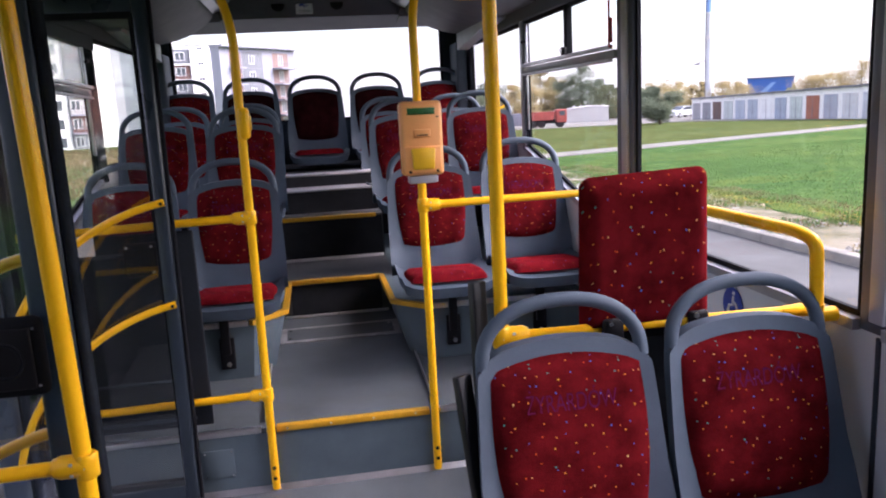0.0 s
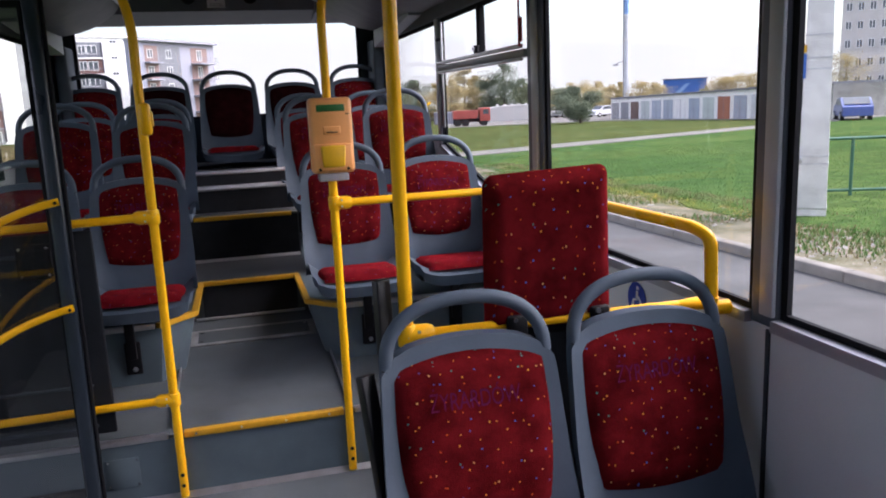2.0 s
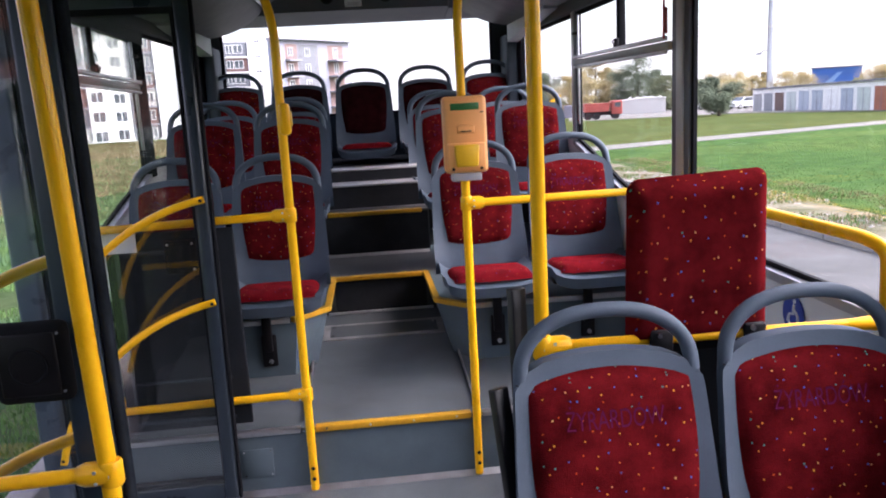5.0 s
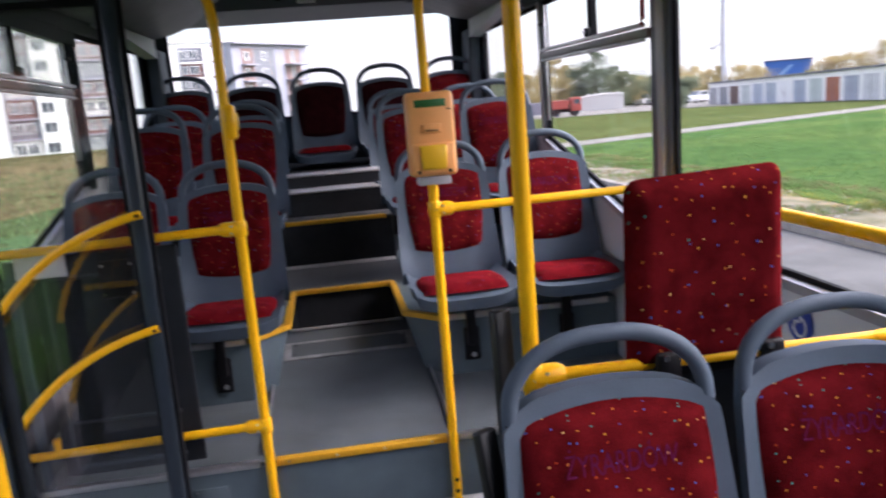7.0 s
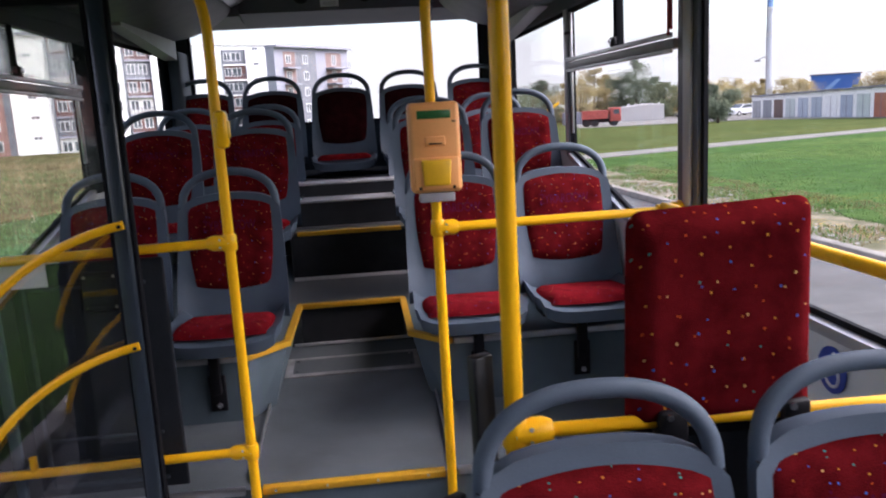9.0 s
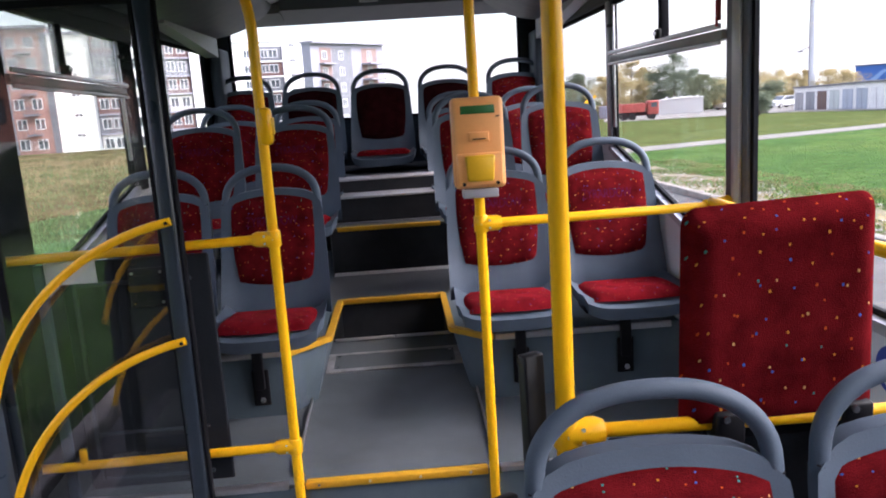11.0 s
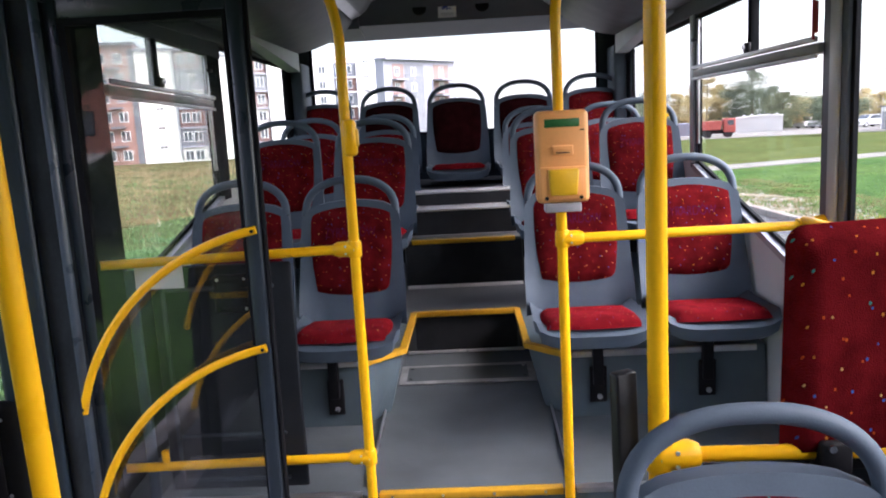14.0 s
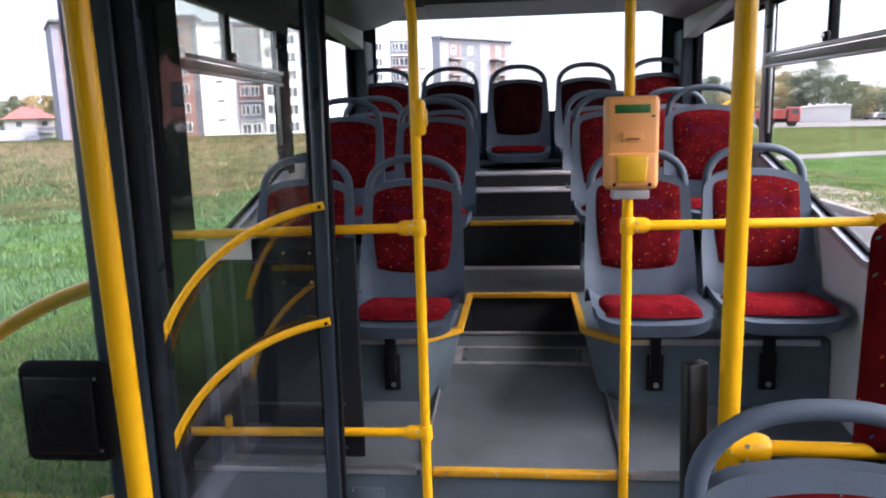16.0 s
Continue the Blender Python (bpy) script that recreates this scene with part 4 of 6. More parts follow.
part("cushion", pad_mesh(board_place, 40, 0.040, 1.0), M_FABRIC, pad_ob, "dark red plush with coloured flecks")
part("backing", one_box(-0.160, 0.160, -0.004, 0.022, 0.006, 0.352, 0.0125, seg=3), M_FABRIC, pad_ob)
part("mount_bar", one_box(-0.13, 0.13, 0.0, 0.03, -0.06, 0.02, 0.004), M_BLACK, pad_ob)
for x in (-0.10, 0.125):
    br = part("bracket", one_box(x - 0.026, x + 0.026, -0.050, 0.0, -0.045, 0.012, 0.006), M_BLACK, pad_ob, "black rail bracket")
    part("bolt", bolt(bmesh.new(), (x - 0.01, -0.051, 0.003), r=0.0065, h=0.005), M_STEEL, br)

bay_panel = thing("bay_panel", (0, 0, 0), "dark panel hung under the wheelchair bay rail", "panel")
part("board", one_box(0.43, 1.15, -1.190, -1.178, 0.12, 0.875, 0.005), M_PARTITION, bay_panel)
for x in (0.46, 1.12):
    part("foot", one_box(x - 0.015, x + 0.015, -1.192, -1.176, FLOOR, 0.13, 0.003), M_BLACK, bay_panel)

# folded armrests beside the fold seats
for pts in ([(0.295, -1.195, 1.048), (0.295, -1.195, 1.01), (0.30, -1.205, 0.72), (0.30, -1.205, 0.62)], [(0.222, -1.33, 0.862), (0.224, -1.33, 0.83), (0.262, -1.40, 0.46), (0.262, -1.40, 0.40)]):
    arm = thing("armrest", (0, 0, 0), "black plastic armrest folded upright beside the seat", "armrest", "folded armrests")
    top, low = Vector(pts[0]), Vector(pts[-1])
    b = one_box(-0.021, 0.021, -0.012, 0.012, 0, (top - low).length, 0.0045)
    bmesh.ops.transform(b, matrix=Matrix.Translation(low) @ (top - low).to_track_quat("Z", "Y").to_matrix().to_4x4(), verts=b.verts)
    part("pad", b, M_GLOSSBLACK, arm)
    part("hinge", one_tube([Vector(pts[-1]), Vector(pts[-1]) + Vector((0.08, 0, 0))], 0.012, 8), M_BLACK, arm)

# wheelchair sign on the wall
sign = thing("wheelchair_sign", (W - 0.003, -0.80, 0.80), "round blue wheelchair sticker with a white symbol", "sticker")
part("disc", cyl(bmesh.new(), (0, 0, 0), (-0.002, 0, 0), 0.058, 28), M_BLUE, sign, "blue disc")
b = bmesh.new()
tube(b, [(-0.003, 0.026 * math.cos(a) - 0.004, 0.026 * math.sin(a) - 0.014) for a in (math.pi * (0.55 + 1.35 * i / 14) for i in range(15))], 0.004, 5)
tube(b, [(-0.003, -0.006, 0.030), (-0.003, -0.004, 0.0), (-0.003, 0.016, -0.002), (-0.003, 0.026, -0.026)], 0.0045, 5)
cyl(b, (-0.002, -0.007, 0.040), (-0.004, -0.007, 0.040), 0.007, 10)
part("symbol", b, M_WHITE, sign, "white wheelchair drawing")


# ---- doors ----
def arc_handle(x0, z0, x1, z1, y0, y1, turn=68):
    """An arc that leaves one end flat and comes down steeper at the other."""
    chord, slope, half = math.hypot(x1 - x0, z1 - z0), math.atan2(z0 - z1, x0 - x1), radians(turn / 2)
    r, pts = chord / (2 * math.sin(half)), []
    for i in range(19):
        a = slope - half + 2 * half * i / 18
        pts.append((x0 - r * (math.sin(a) - math.sin(slope - half)), y0 + (y1 - y0) * math.sin(math.pi * min(1, i / 9) / 2), z0 - r * (math.cos(slope - half) - math.cos(a))))
    return pts


door = tagged(thing("door_1"), "dark framed glazed bus door leaf folded open inwards", "", "", "structure")
b = one_box(-0.652, -0.600, -0.075, -0.035, 0.0, 1.94, 0.012)
for v in b.verts:                       # the leaf hangs slightly out of plumb
    v.co.x -= 0.014 * (1 - v.co.z / 1.94)
part("stile", b, M_DOORFRAME, door, "dark blue-grey free edge of the leaf")
b = one_box(-0.600, -0.588, -0.068, -0.042, 0.0, 1.92, 0.004)
for v in b.verts:
    v.co.x -= 0.014 * (1 - v.co.z / 1.94)
part("seal", b, M_RUBBER, door, "black rubber seal")
part("hinge_stile", one_box(-1.213, -1.168, -0.075, -0.035, 0.0, 1.94, 0.008), M_DOORFRAME, door, "dark hinge edge of the leaf")
part("top_rail", one_box(-1.168, -0.652, -0.072, -0.038, 1.845, 1.94, 0.006), M_DOORFRAME, door)
part("bottom_rail", one_box(-1.168, -0.664, -0.072, -0.038, 0.0, 0.07, 0.006), M_DOORFRAME, door)
structure("door_jamb", one_box(-1.300, -1.205, -0.115, -0.03, -0.32, 1.955, 0.018, seg=3), M_DOORBLUE, "blue-grey painted door jamb")
b = one_box(-1.170, -0.656, -0.057, -0.053, 0.068, 1.847)
for v in b.verts:                       # the pane sits slightly askew in the leaf
    v.co.y += 0.046 * (v.co.x + 0.91) + 0.035 * (v.co.z - 0.95)
gb = bmesh.new()
for a in ((-1.170, -1.146, 0.068, 1.847), (-0.666, -0.656, 0.068, 1.847), (-1.146, -0.666, 1.825, 1.847), (-1.146, -0.666, 0.068, 0.09)):
    box(gb, a[0], a[1], -0.070, -0.040, a[2], a[3])
part("gasket", gb, M_RUBBER, door, "black rubber glazing gasket", smooth=False)
part("pane", b, M_TINT, door, "smoked mirroring glass pane", smooth=False).visible_shadow = False
for z0, z1 in ((1.179, 0.61), (0.800, 0.230)):
    h = part("door_handle", one_tube(arc_handle(-0.614, z0, -1.216, z1 + 0.008, -0.100, -0.130), 0.0135, 12), M_YELLOW, door, "curved yellow grab handle")
    for p in ((-0.624, -0.113, z0 - 0.003), (-1.212, -0.143, z1 + 0.024)):
        part("end_screw", bolt(bmesh.new(), p, r=0.006, h=0.004), M_BLACK, h)
for i in range(3):
    z = 0.25 + 0.6 * i
    part("hinge", one_box(-1.205, -1.165, -0.035, -0.015, z, z + 0.09, 0.006), M_BLACK, door)

door2 = tagged(thing("door_2"), "second glazed bus door leaf folded open inwards", "", "", "structure")
part("stile", one_box(-0.675, -0.588, -1.335, -1.295, 0.0, 1.94, 0.012), M_NAVY, door2)
part("seal", one_box(-0.588, -0.569, -1.333, -1.297, 0.0, 1.93, 0.008), M_DARKPILLAR, door2, "thick dark rubber edge seal")
part("hinge_stile", one_box(-1.165, -1.12, -1.335, -1.295, 0.0, 1.94, 0.008), M_RUBBER, door2)
part("top_rail", one_box(-1.12, -0.675, -1.332, -1.298, 1.845, 1.94, 0.006), M_DOORFRAME, door2)
part("bottom_rail", one_box(-1.12, -0.675, -1.332, -1.298, 0.0, 0.07, 0.006), M_DOORFRAME, door2)
part("pane", one_box(-1.122, -0.674, -1.317, -1.313, 0.068, 1.847), M_DOORGLASS, door2, "glass pane with a pale haze film", smooth=False).visible_shadow = False
for z0 in (1.212, 0.820):
    h = part("door_handle", one_tube(arc_handle(-0.630, z0, -1.222, z0 - 0.557, -1.262, -1.245), 0.0135, 12), M_YELLOW, door2, "curved yellow grab handle")
    part("end_screw", bolt(bmesh.new(), (-1.218, -1.232, z0 - 0.545), (0, 1, 0), r=0.006, h=0.004), M_BLACK, h)
bx = part("latch_box", one_box(-0.790, -0.640, -1.375, -1.338, 0.930, 1.098, 0.018, seg=3), M_RUBBER, door2, "black screwed lock box")
part("raised_plate", one_box(-0.772, -0.660, -1.381, -1.374, 0.950, 1.078, 0.012, seg=3), M_GLOSSBLACK, bx)
part("lock_ring", one_tube([(-0.716 + 0.036 * math.cos(math.pi * k / 12), -1.381, 1.012 + 0.036 * math.sin(math.pi * k / 12)) for k in range(25)], 0.004, 6), M_RUBBER, bx)
for x in (-0.76, -0.655):
    for z in (0.955, 1.075):
        part("screw", bolt(bmesh.new(), (x, -1.375, z), r=0.0028, h=0.002), M_SILL, bx)
structure("door_header", one_box(-1.20, -0.98, -1.42, -0.05, 1.95, 2.12, 0.02), M_DARKTRIM, "dark header box above the door")
structure("door_sill", one_box(-1.30, -1.18, -1.40, -0.10, FLOOR - 0.05, FLOOR + 0.004, 0.003), M_ALU, "aluminium door sill")

# partition behind the open leaf
part_ob = thing("partition", (0, 0, 0), "charcoal partition board hung between two yellow rails", "partition")
part("board", one_box(-1.02, -0.545, 0.018, 0.034, 0.27, 1.055, 0.03), M_PARTITION, part_ob)
part("post", one_box(-1.10, -1.065, 0.012, 0.034, STEP1, 1.05, 0.005), M_SHELL, part_ob, "pale grey upright")
part("paper", one_box(-1.06, -0.90, 0.008, 0.011, 0.985, 1.06), M_WHITE, part_ob, "blank white sheet", smooth=False)
pk = part("pocket", one_box(-0.802, -0.682, 0.000, 0.019, 0.893, 1.022, 0.016, seg=3), M_GLOSSBLACK, part_ob, "black box with screws")
part("pocket_lid", one_box(-0.780, -0.704, -0.004, 0.001, 0.915, 1.000, 0.010, seg=3), M_BLACK, pk)
for x in (-0.787, -0.697):
    for z in (0.908, 1.007):
        part("screw", bolt(bmesh.new(), (x, 0.000, z), r=0.005, h=0.003), M_STEEL, pk)
b = bmesh.new()
for a in ((-0.985, -0.970, 0.300, 0.985), (-0.970, -0.605, 0.970, 0.985), (-0.970, -0.605, 0.300, 0.315), (-0.970, -0.605, 0.462, 0.474)):
    box(b, a[0], a[1], 0.010, 0.019, a[2], a[3], 0.004)
part("moulding", b, M_DARKTRIM, part_ob, "raised moulded border of the board")

# ---- outdoors ----
SLOPE = 0.015


def gz(y, x=0.0):
    """Height of the gently falling ground."""
    return -0.36 - SLOPE * (y + 2.5)


def at_az(az, d):
    return d * math.sin(radians(az)), -2.5 + d * math.cos(radians(az))


def turf(name, bright, mid, dark, patch=0.22, clump=2.4, blade=16.0):
    """Ground cover of two greens in broad patches, broken by small dark clumps."""
    m = material(name, mid, 0.95, vary=0.2, scale=clump, fine=blade, bump=0.5, spec=0.04)
    n, l = m.node_tree.nodes, m.node_tree.links
    p = n["Principled BSDF"]
    tc = n.new("ShaderNodeTexCoord")
    shades = []
    for k, (size, lo, hi) in enumerate(((patch, 0.42, 0.60), (clump, 0.40, 0.62), (blade, 0.38, 0.64))):
        nz, mr = n.new("ShaderNodeTexNoise"), n.new("ShaderNodeMapRange")
        nz.inputs["Scale"].default_value, nz.inputs["Detail"].default_value = size, 4
        l.new(tc.outputs["Object"], nz.inputs["Vector"])
        l.new(nz.outputs[0], mr.inputs[0])
        mr.inputs[1].default_value, mr.inputs[2].default_value = lo, hi
        shades.append(mr.outputs[0])
    green, dim = n.new("ShaderNodeMixRGB"), n.new("ShaderNodeMixRGB")
    l.new(shades[0], green.inputs[0])
    green.inputs[1].default_value, green.inputs[2].default_value = (*mid, 1), (*bright, 1)
    both = n.new("ShaderNodeMath")
    both.operation = "MULTIPLY_ADD"
    l.new(shades[2], both.inputs[0])
    both.inputs[1].default_value = 0.45
    half = n.new("ShaderNodeMath")
    half.operation = "MULTIPLY"
    l.new(shades[1], half.inputs[0])
    half.inputs[1].default_value = 0.45
    l.new(half.outputs[0], both.inputs[2])
    l.new(both.outputs[0], dim.inputs[0])
    dim.inputs[1].default_value = (*dark, 1)
    l.new(green.outputs[0], dim.inputs[2])
    l.new(dim.outputs[0], p.inputs["Base Color"])
    return m


M_GRASS = turf("lawn", (0.124, 0.176, 0.052), (0.078, 0.142, 0.042), (0.031, 0.064, 0.024))
M_LEFTGRASS = turf("rough_grass", (0.100, 0.122, 0.054), (0.066, 0.104, 0.043), (0.033, 0.056, 0.022), 0.18, 1.6, 11.0)
M_FARLAWN = turf("dull_lawn", (0.118, 0.132, 0.048), (0.082, 0.110, 0.038), (0.050, 0.066, 0.024), 0.12, 0.9, 5.0)
M_WEEDS = turf("dry_meadow", (0.205, 0.145, 0.080), (0.088, 0.108, 0.042), (0.050, 0.050, 0.024), 0.13, 0.7, 3.0)
M_ROAD = material("asphalt", (0.125, 0.124, 0.122), 0.85, spec=0.04, vary=0.12, scale=1.5, fine=60, bump=0.3)
M_KERB = material("concrete_kerb", (0.27, 0.252, 0.225), 0.85, spec=0.04, vary=0.15, scale=4, fine=60, bump=0.3)
M_DIRT = material("sandy_verge", (0.220, 0.190, 0.148), 0.9, spec=0.04, vary=0.3, scale=1.7, fine=24, bump=0.6, color2=(0.055, 0.070, 0.025))
M_PATH = material("pale_footpath", (0.215, 0.205, 0.192), 0.85, spec=0.04, vary=0.1, scale=1.0, fine=30, bump=0.2)
M_STONE = material("pale_field_stone", (0.34, 0.32, 0.29), 0.85, spec=0.1, vary=0.3, scale=2.5, fine=40, bump=0.2)
M_CONC = material("weathered_concrete", (0.74, 0.72, 0.69), 0.85, vary=0.15, scale=3, fine=50, bump=0.3)
M_WHITEW = material("white_render", (0.86, 0.85, 0.83), 0.8, vary=0.05, scale=0.3, fine=6, bump=0.05)
M_GREYW = material("grey_render", (0.30, 0.30, 0.355), 0.8, vary=0.07, scale=0.3, fine=6, bump=0.05)
M_BEIGEW = material("beige_panel_wall", (0.60, 0.57, 0.54), 0.8, vary=0.08, scale=0.4, fine=6, bump=0.05)
M_BRICKW = material("brick_red_render", (0.33, 0.185, 0.155), 0.8, vary=0.1, scale=0.8, fine=10, bump=0.05)
M_PALEBRICK = material("faded_brick_render", (0.25, 0.165, 0.150), 0.8, vary=0.08, scale=0.8, fine=10, bump=0.05)
M_BROWNW = material("brown_cladding", (0.17, 0.085, 0.075), 0.8, vary=0.1, scale=0.8, fine=10, bump=0.05)
M_SLATEW = material("slate_cladding", (0.17, 0.175, 0.20), 0.7, vary=0.1, scale=0.8, fine=10, bump=0.05)
M_PANE = material("dark_window_glass", (0.10, 0.115, 0.13), 0.12, vary=0.2, scale=0.6, fine=2, bump=0)
M_WFRAME = material("white_window_frame", (0.75, 0.75, 0.75), 0.5, vary=0.03, bump=0)
M_ROOF = material("red_roof_tiles", (0.36, 0.135, 0.11), 0.8, vary=0.15, scale=1, fine=12, bump=0.2)
M_BARK = material("bark", (0.10, 0.075, 0.055), 0.9, vary=0.3, scale=6, fine=40, bump=0.5)
M_GREENPAINT = material("green_fence_paint", (0.04, 0.14, 0.09), 0.5, vary=0.1)
M_BLUEHALL = material("blue_sheet_cladding", (0.045, 0.145, 0.47), 0.5, vary=0.08, scale=0.5, fine=6, bump=0)
M_MAST = material("pale_grey_mast_paint", (0.56, 0.58, 0.61), 0.6, vary=0.06, scale=1, fine=8, bump=0)
M_PALEBLUE = material("pale_blue_sheet", (0.22, 0.38, 0.68), 0.5, vary=0.06, scale=0.5, fine=6, bump=0)
M_TYRE = material("tyre_rubber", (0.02, 0.02, 0.02), 0.9)


def leafy(name, c1, c2):
    m = material(name, c1, 0.8, vary=0.25, scale=0.9, fine=6, bump=0, color2=c2, spec=0.05)
    return m


M_LEAF_G = leafy("green_leaves", (0.165, 0.180, 0.110), (0.095, 0.110, 0.065))
M_LEAF_Y = leafy("autumn_leaves", (0.39, 0.315, 0.155), (0.27, 0.225, 0.115))
M_LEAF_P = leafy("pine_needles", (0.125, 0.148, 0.100), (0.078, 0.098, 0.068))
M_BLADE = leafy("grass_blades", (0.118, 0.212, 0.060), (0.076, 0.158, 0.043))
M_STRAW = leafy("dry_stalks", (0.27, 0.205, 0.12), (0.165, 0.155, 0.075))
M_WEEDLEAF = leafy("weed_leaves", (0.120, 0.200, 0.098), (0.075, 0.145, 0.062))
M_DRYWEED = leafy("brown_weed_stalks", (0.25, 0.195, 0.12), (0.17, 0.15, 0.085))
# darker copy of the grass blades, with tree shade put into the colour
M_SHADEBLADE = leafy("shaded_grass_blades", (0.060, 0.128, 0.036), (0.036, 0.086, 0.024))
M_MIDBLADE = leafy("meadow_blades", (0.140, 0.205, 0.090), (0.100, 0.160, 0.064))

RX0, RX1 = -1.75, 5.55          # road between its two kerbs
bm = bmesh.new()
vs = [bm.verts.new((x, y, gz(y) - 0.02)) for x, y in ((-1800, -1500), (1800, -1500), (1800, 1800), (-1800, 1800))]
bm.faces.new(vs)
ground = structure("ground", bm, M_GRASS, "green lawn falling gently away from the road", smooth=False)


def sheet(name, outline, mat, dz, label):
    b = bmesh.new()
    top = [b.verts.new((x, y, gz(y) + dz)) for x, y in outline]
    bot = [b.verts.new((x, y, gz(y) - 0.3)) for x, y in outline]
    b.faces.new(top)
    n_ = len(top)
    for i in range(n_):
        b.faces.new((top[i], top[(i + 1) % n_], bot[(i + 1) % n_], bot[i]))
    return structure(name, b, mat, label, smooth=False)


sheet("road", [(RX0, -60), (RX1, -60), (RX1, 160), (RX0, 160)], M_ROAD, 0.0, "worn grey asphalt road beside the bus")
for i, (x, w) in enumerate(((RX0 - 0.15, 0.15), (RX1, 0.16))):
    kerb = structure("kerb_left" if i == 0 else "kerb_right", bmesh.new(), M_KERB, "row of pale concrete kerb stones")
    b = bmesh.new()
    box(b, 0, w, 0.004, 0.992, -0.25, 0.11, 0.015)
    me = None
    for k in range(-8, 40):
        if me is None:
            st = part("kerb_stone", b, M_KERB, kerb)
            me = st.data
        else:
            st = shared("kerb_stone", me, kerb)
        st.matrix_basis = Matrix.Translation((x, k, gz(k))) @ pose(0, 0, 0, -math.degrees(math.atan(SLOPE)))
def wavy(y, mid, reach, seed):
    return mid + reach * (noise.noise(Vector((0.35 * y, seed, 0))) + 0.6 * noise.noise(Vector((1.3 * y, seed, 4))))


VERGE = [(wavy(0.5 * k, 7.25, 0.55, 2.0), 0.5 * k) for k in range(-16, 42)]
sheet("verge_strip", [(RX1 + 0.16, -60), (7.4, -60)] + VERGE + [(7.0, 60), (RX1 + 0.16, 60)], M_DIRT, 0.07, "worn sandy verge between kerb and lawn")
lawn = sheet("lawn_right", [(7.4, -60), (160, -60), (160, 23.7 + 0.42 * 154), (7.3, 24.3)] + VERGE[::-1] + [(7.4, -59)], M_GRASS, 0.080, "bright green mown lawn")
sheet("footpath", [(5.71, 23.5), (160, 23.5 + 0.42 * 154), (160, 25.9 + 0.42 * 154), (5.71, 25.7)], M_PATH, 0.10, "pale footpath crossing the lawn")
sheet("lawn_far", [(5.71, 25.6), (160, 25.8 + 0.42 * 154), (160, 160), (5.71, 160)], M_FARLAWN, 0.0, "duller olive lawn beyond the footpath")
sheet("pavement_garages", [at_az(15, 80), at_az(27, 80), at_az(47, 56), at_az(60, 60), at_az(55, 130), at_az(15, 130)], M_PATH, 0.03, "grey yard in front of the garages")
sheet("lawn_left", [(RX0 - 0.15, -60), (RX0 - 0.15, 34), (-95, 34), (-95, -60)], M_LEFTGRASS, -0.002, "rough green grass beside the bus")
sheet("meadow_left", [(-2.4, 30), (-2.4, 96), (-95, 122), (-95, 29)] + [(-94 + k, 17 + 9 * noise.noise(Vector((k * 0.21, 5, 0))) + 5 * noise.noise(Vector((k * 0.9, 1, 0)))) for k in range(0, 92)], M_WEEDS, 0.03, "tall dry meadow in front of the apartment blocks")

# grass blades close to the bus
rng = random.Random(7)


def blades(name, spots, mat, h0, h1, label, w=0.012):
    vv, ff = [], []
    for x, y in spots:
        a, h = rng.uniform(0, math.pi), rng.uniform(h0, h1)
        ww = w * rng.uniform(0.7, 1.5)
        dx, dy = math.cos(a) * ww, math.sin(a) * ww
        lx, ly = rng.uniform(-0.4, 0.4) * h, rng.uniform(-0.4, 0.4) * h
        z = gz(y) + (0.07 if x > 0 else 0.0)
        k = len(vv)
        vv += [(x - dx, y - dy, z), (x + dx, y + dy, z), (x + dx * 0.6 + lx * 0.4, y + dy * 0.6 + ly * 0.4, z + h * 0.6), (x + lx, y + ly, z + h)]
        ff += [(k, k + 1, k + 2), (k, k + 2, k + 3)]
    me = bpy.data.meshes.new(name)
    me.from_pydata(vv, [], ff)
    me.materials.append(mat)
    return tagged(new(name, me), label, "grass", "", "stuff")


def scatter(n_, x0, x1, y0, y1, bias=1.0, fade=0.0, gap=-0.25):
    """Random spots with bare gaps; fade thins them out towards y0 over that many metres."""
    out = []
    while len(out) < n_:
        x, y = x0 + (x1 - x0) * rng.random() ** bias, y0 + (y1 - y0) * rng.random()
        if noise.noise(Vector((x * 0.8, y * 0.8, 3.0))) > gap and (not fade or rng.random() < (y - y0) / fade):
            out.append((x, y))
    return out


blades("grass", scatter(80000, -1.95, -9.0, -3.0, 11.0, 1.35, 0.0, -0.6), M_BLADE, 0.02, 0.065, "lush green grass beside the bus door", 0.006)
blades("grass", scatter(45000, -1.95, -9.0, -14.0, -3.0, 1.25, 0.0, -0.6), M_SHADEBLADE, 0.04, 0.11, "grass ahead of the bus door, painted darker for tree shade", 0.009)
blades("grass", scatter(46000, -6.0, -44.0, 1.0, 46.0, 1.0, 0.0, -0.6), M_MIDBLADE, 0.05, 0.14, "soft green grass away from the bus", 0.014)
blades("dry_stalks", scatter(18000, -4.5, -60.0, 7.0, 80.0, 1.0, 30.0, 0.0), M_STRAW, 0.08, 0.24, "tall dry meadow grass", 0.015)
blades("weeds", scatter(26000, -2.6, -13.0, -2.0, 13.0, 1.2, 0.0, 0.08), M_WEEDLEAF, 0.04, 0.13, "lush broad leaved weeds in clumps beside the bus", 0.012)
blades("dry_weeds", scatter(13000, -7.0, -55.0, 15.0, 60.0, 1.0, 18.0, 0.05), M_DRYWEED, 0.12, 0.38, "tall brown weeds standing in the meadow", 0.013)
blades("grass", scatter(90000, 7.0, 30.0, -3.0, 24.0, 1.4, 0.0, -0.6), M_BLADE, 0.015, 0.045, "short uneven green lawn grass", 0.007)
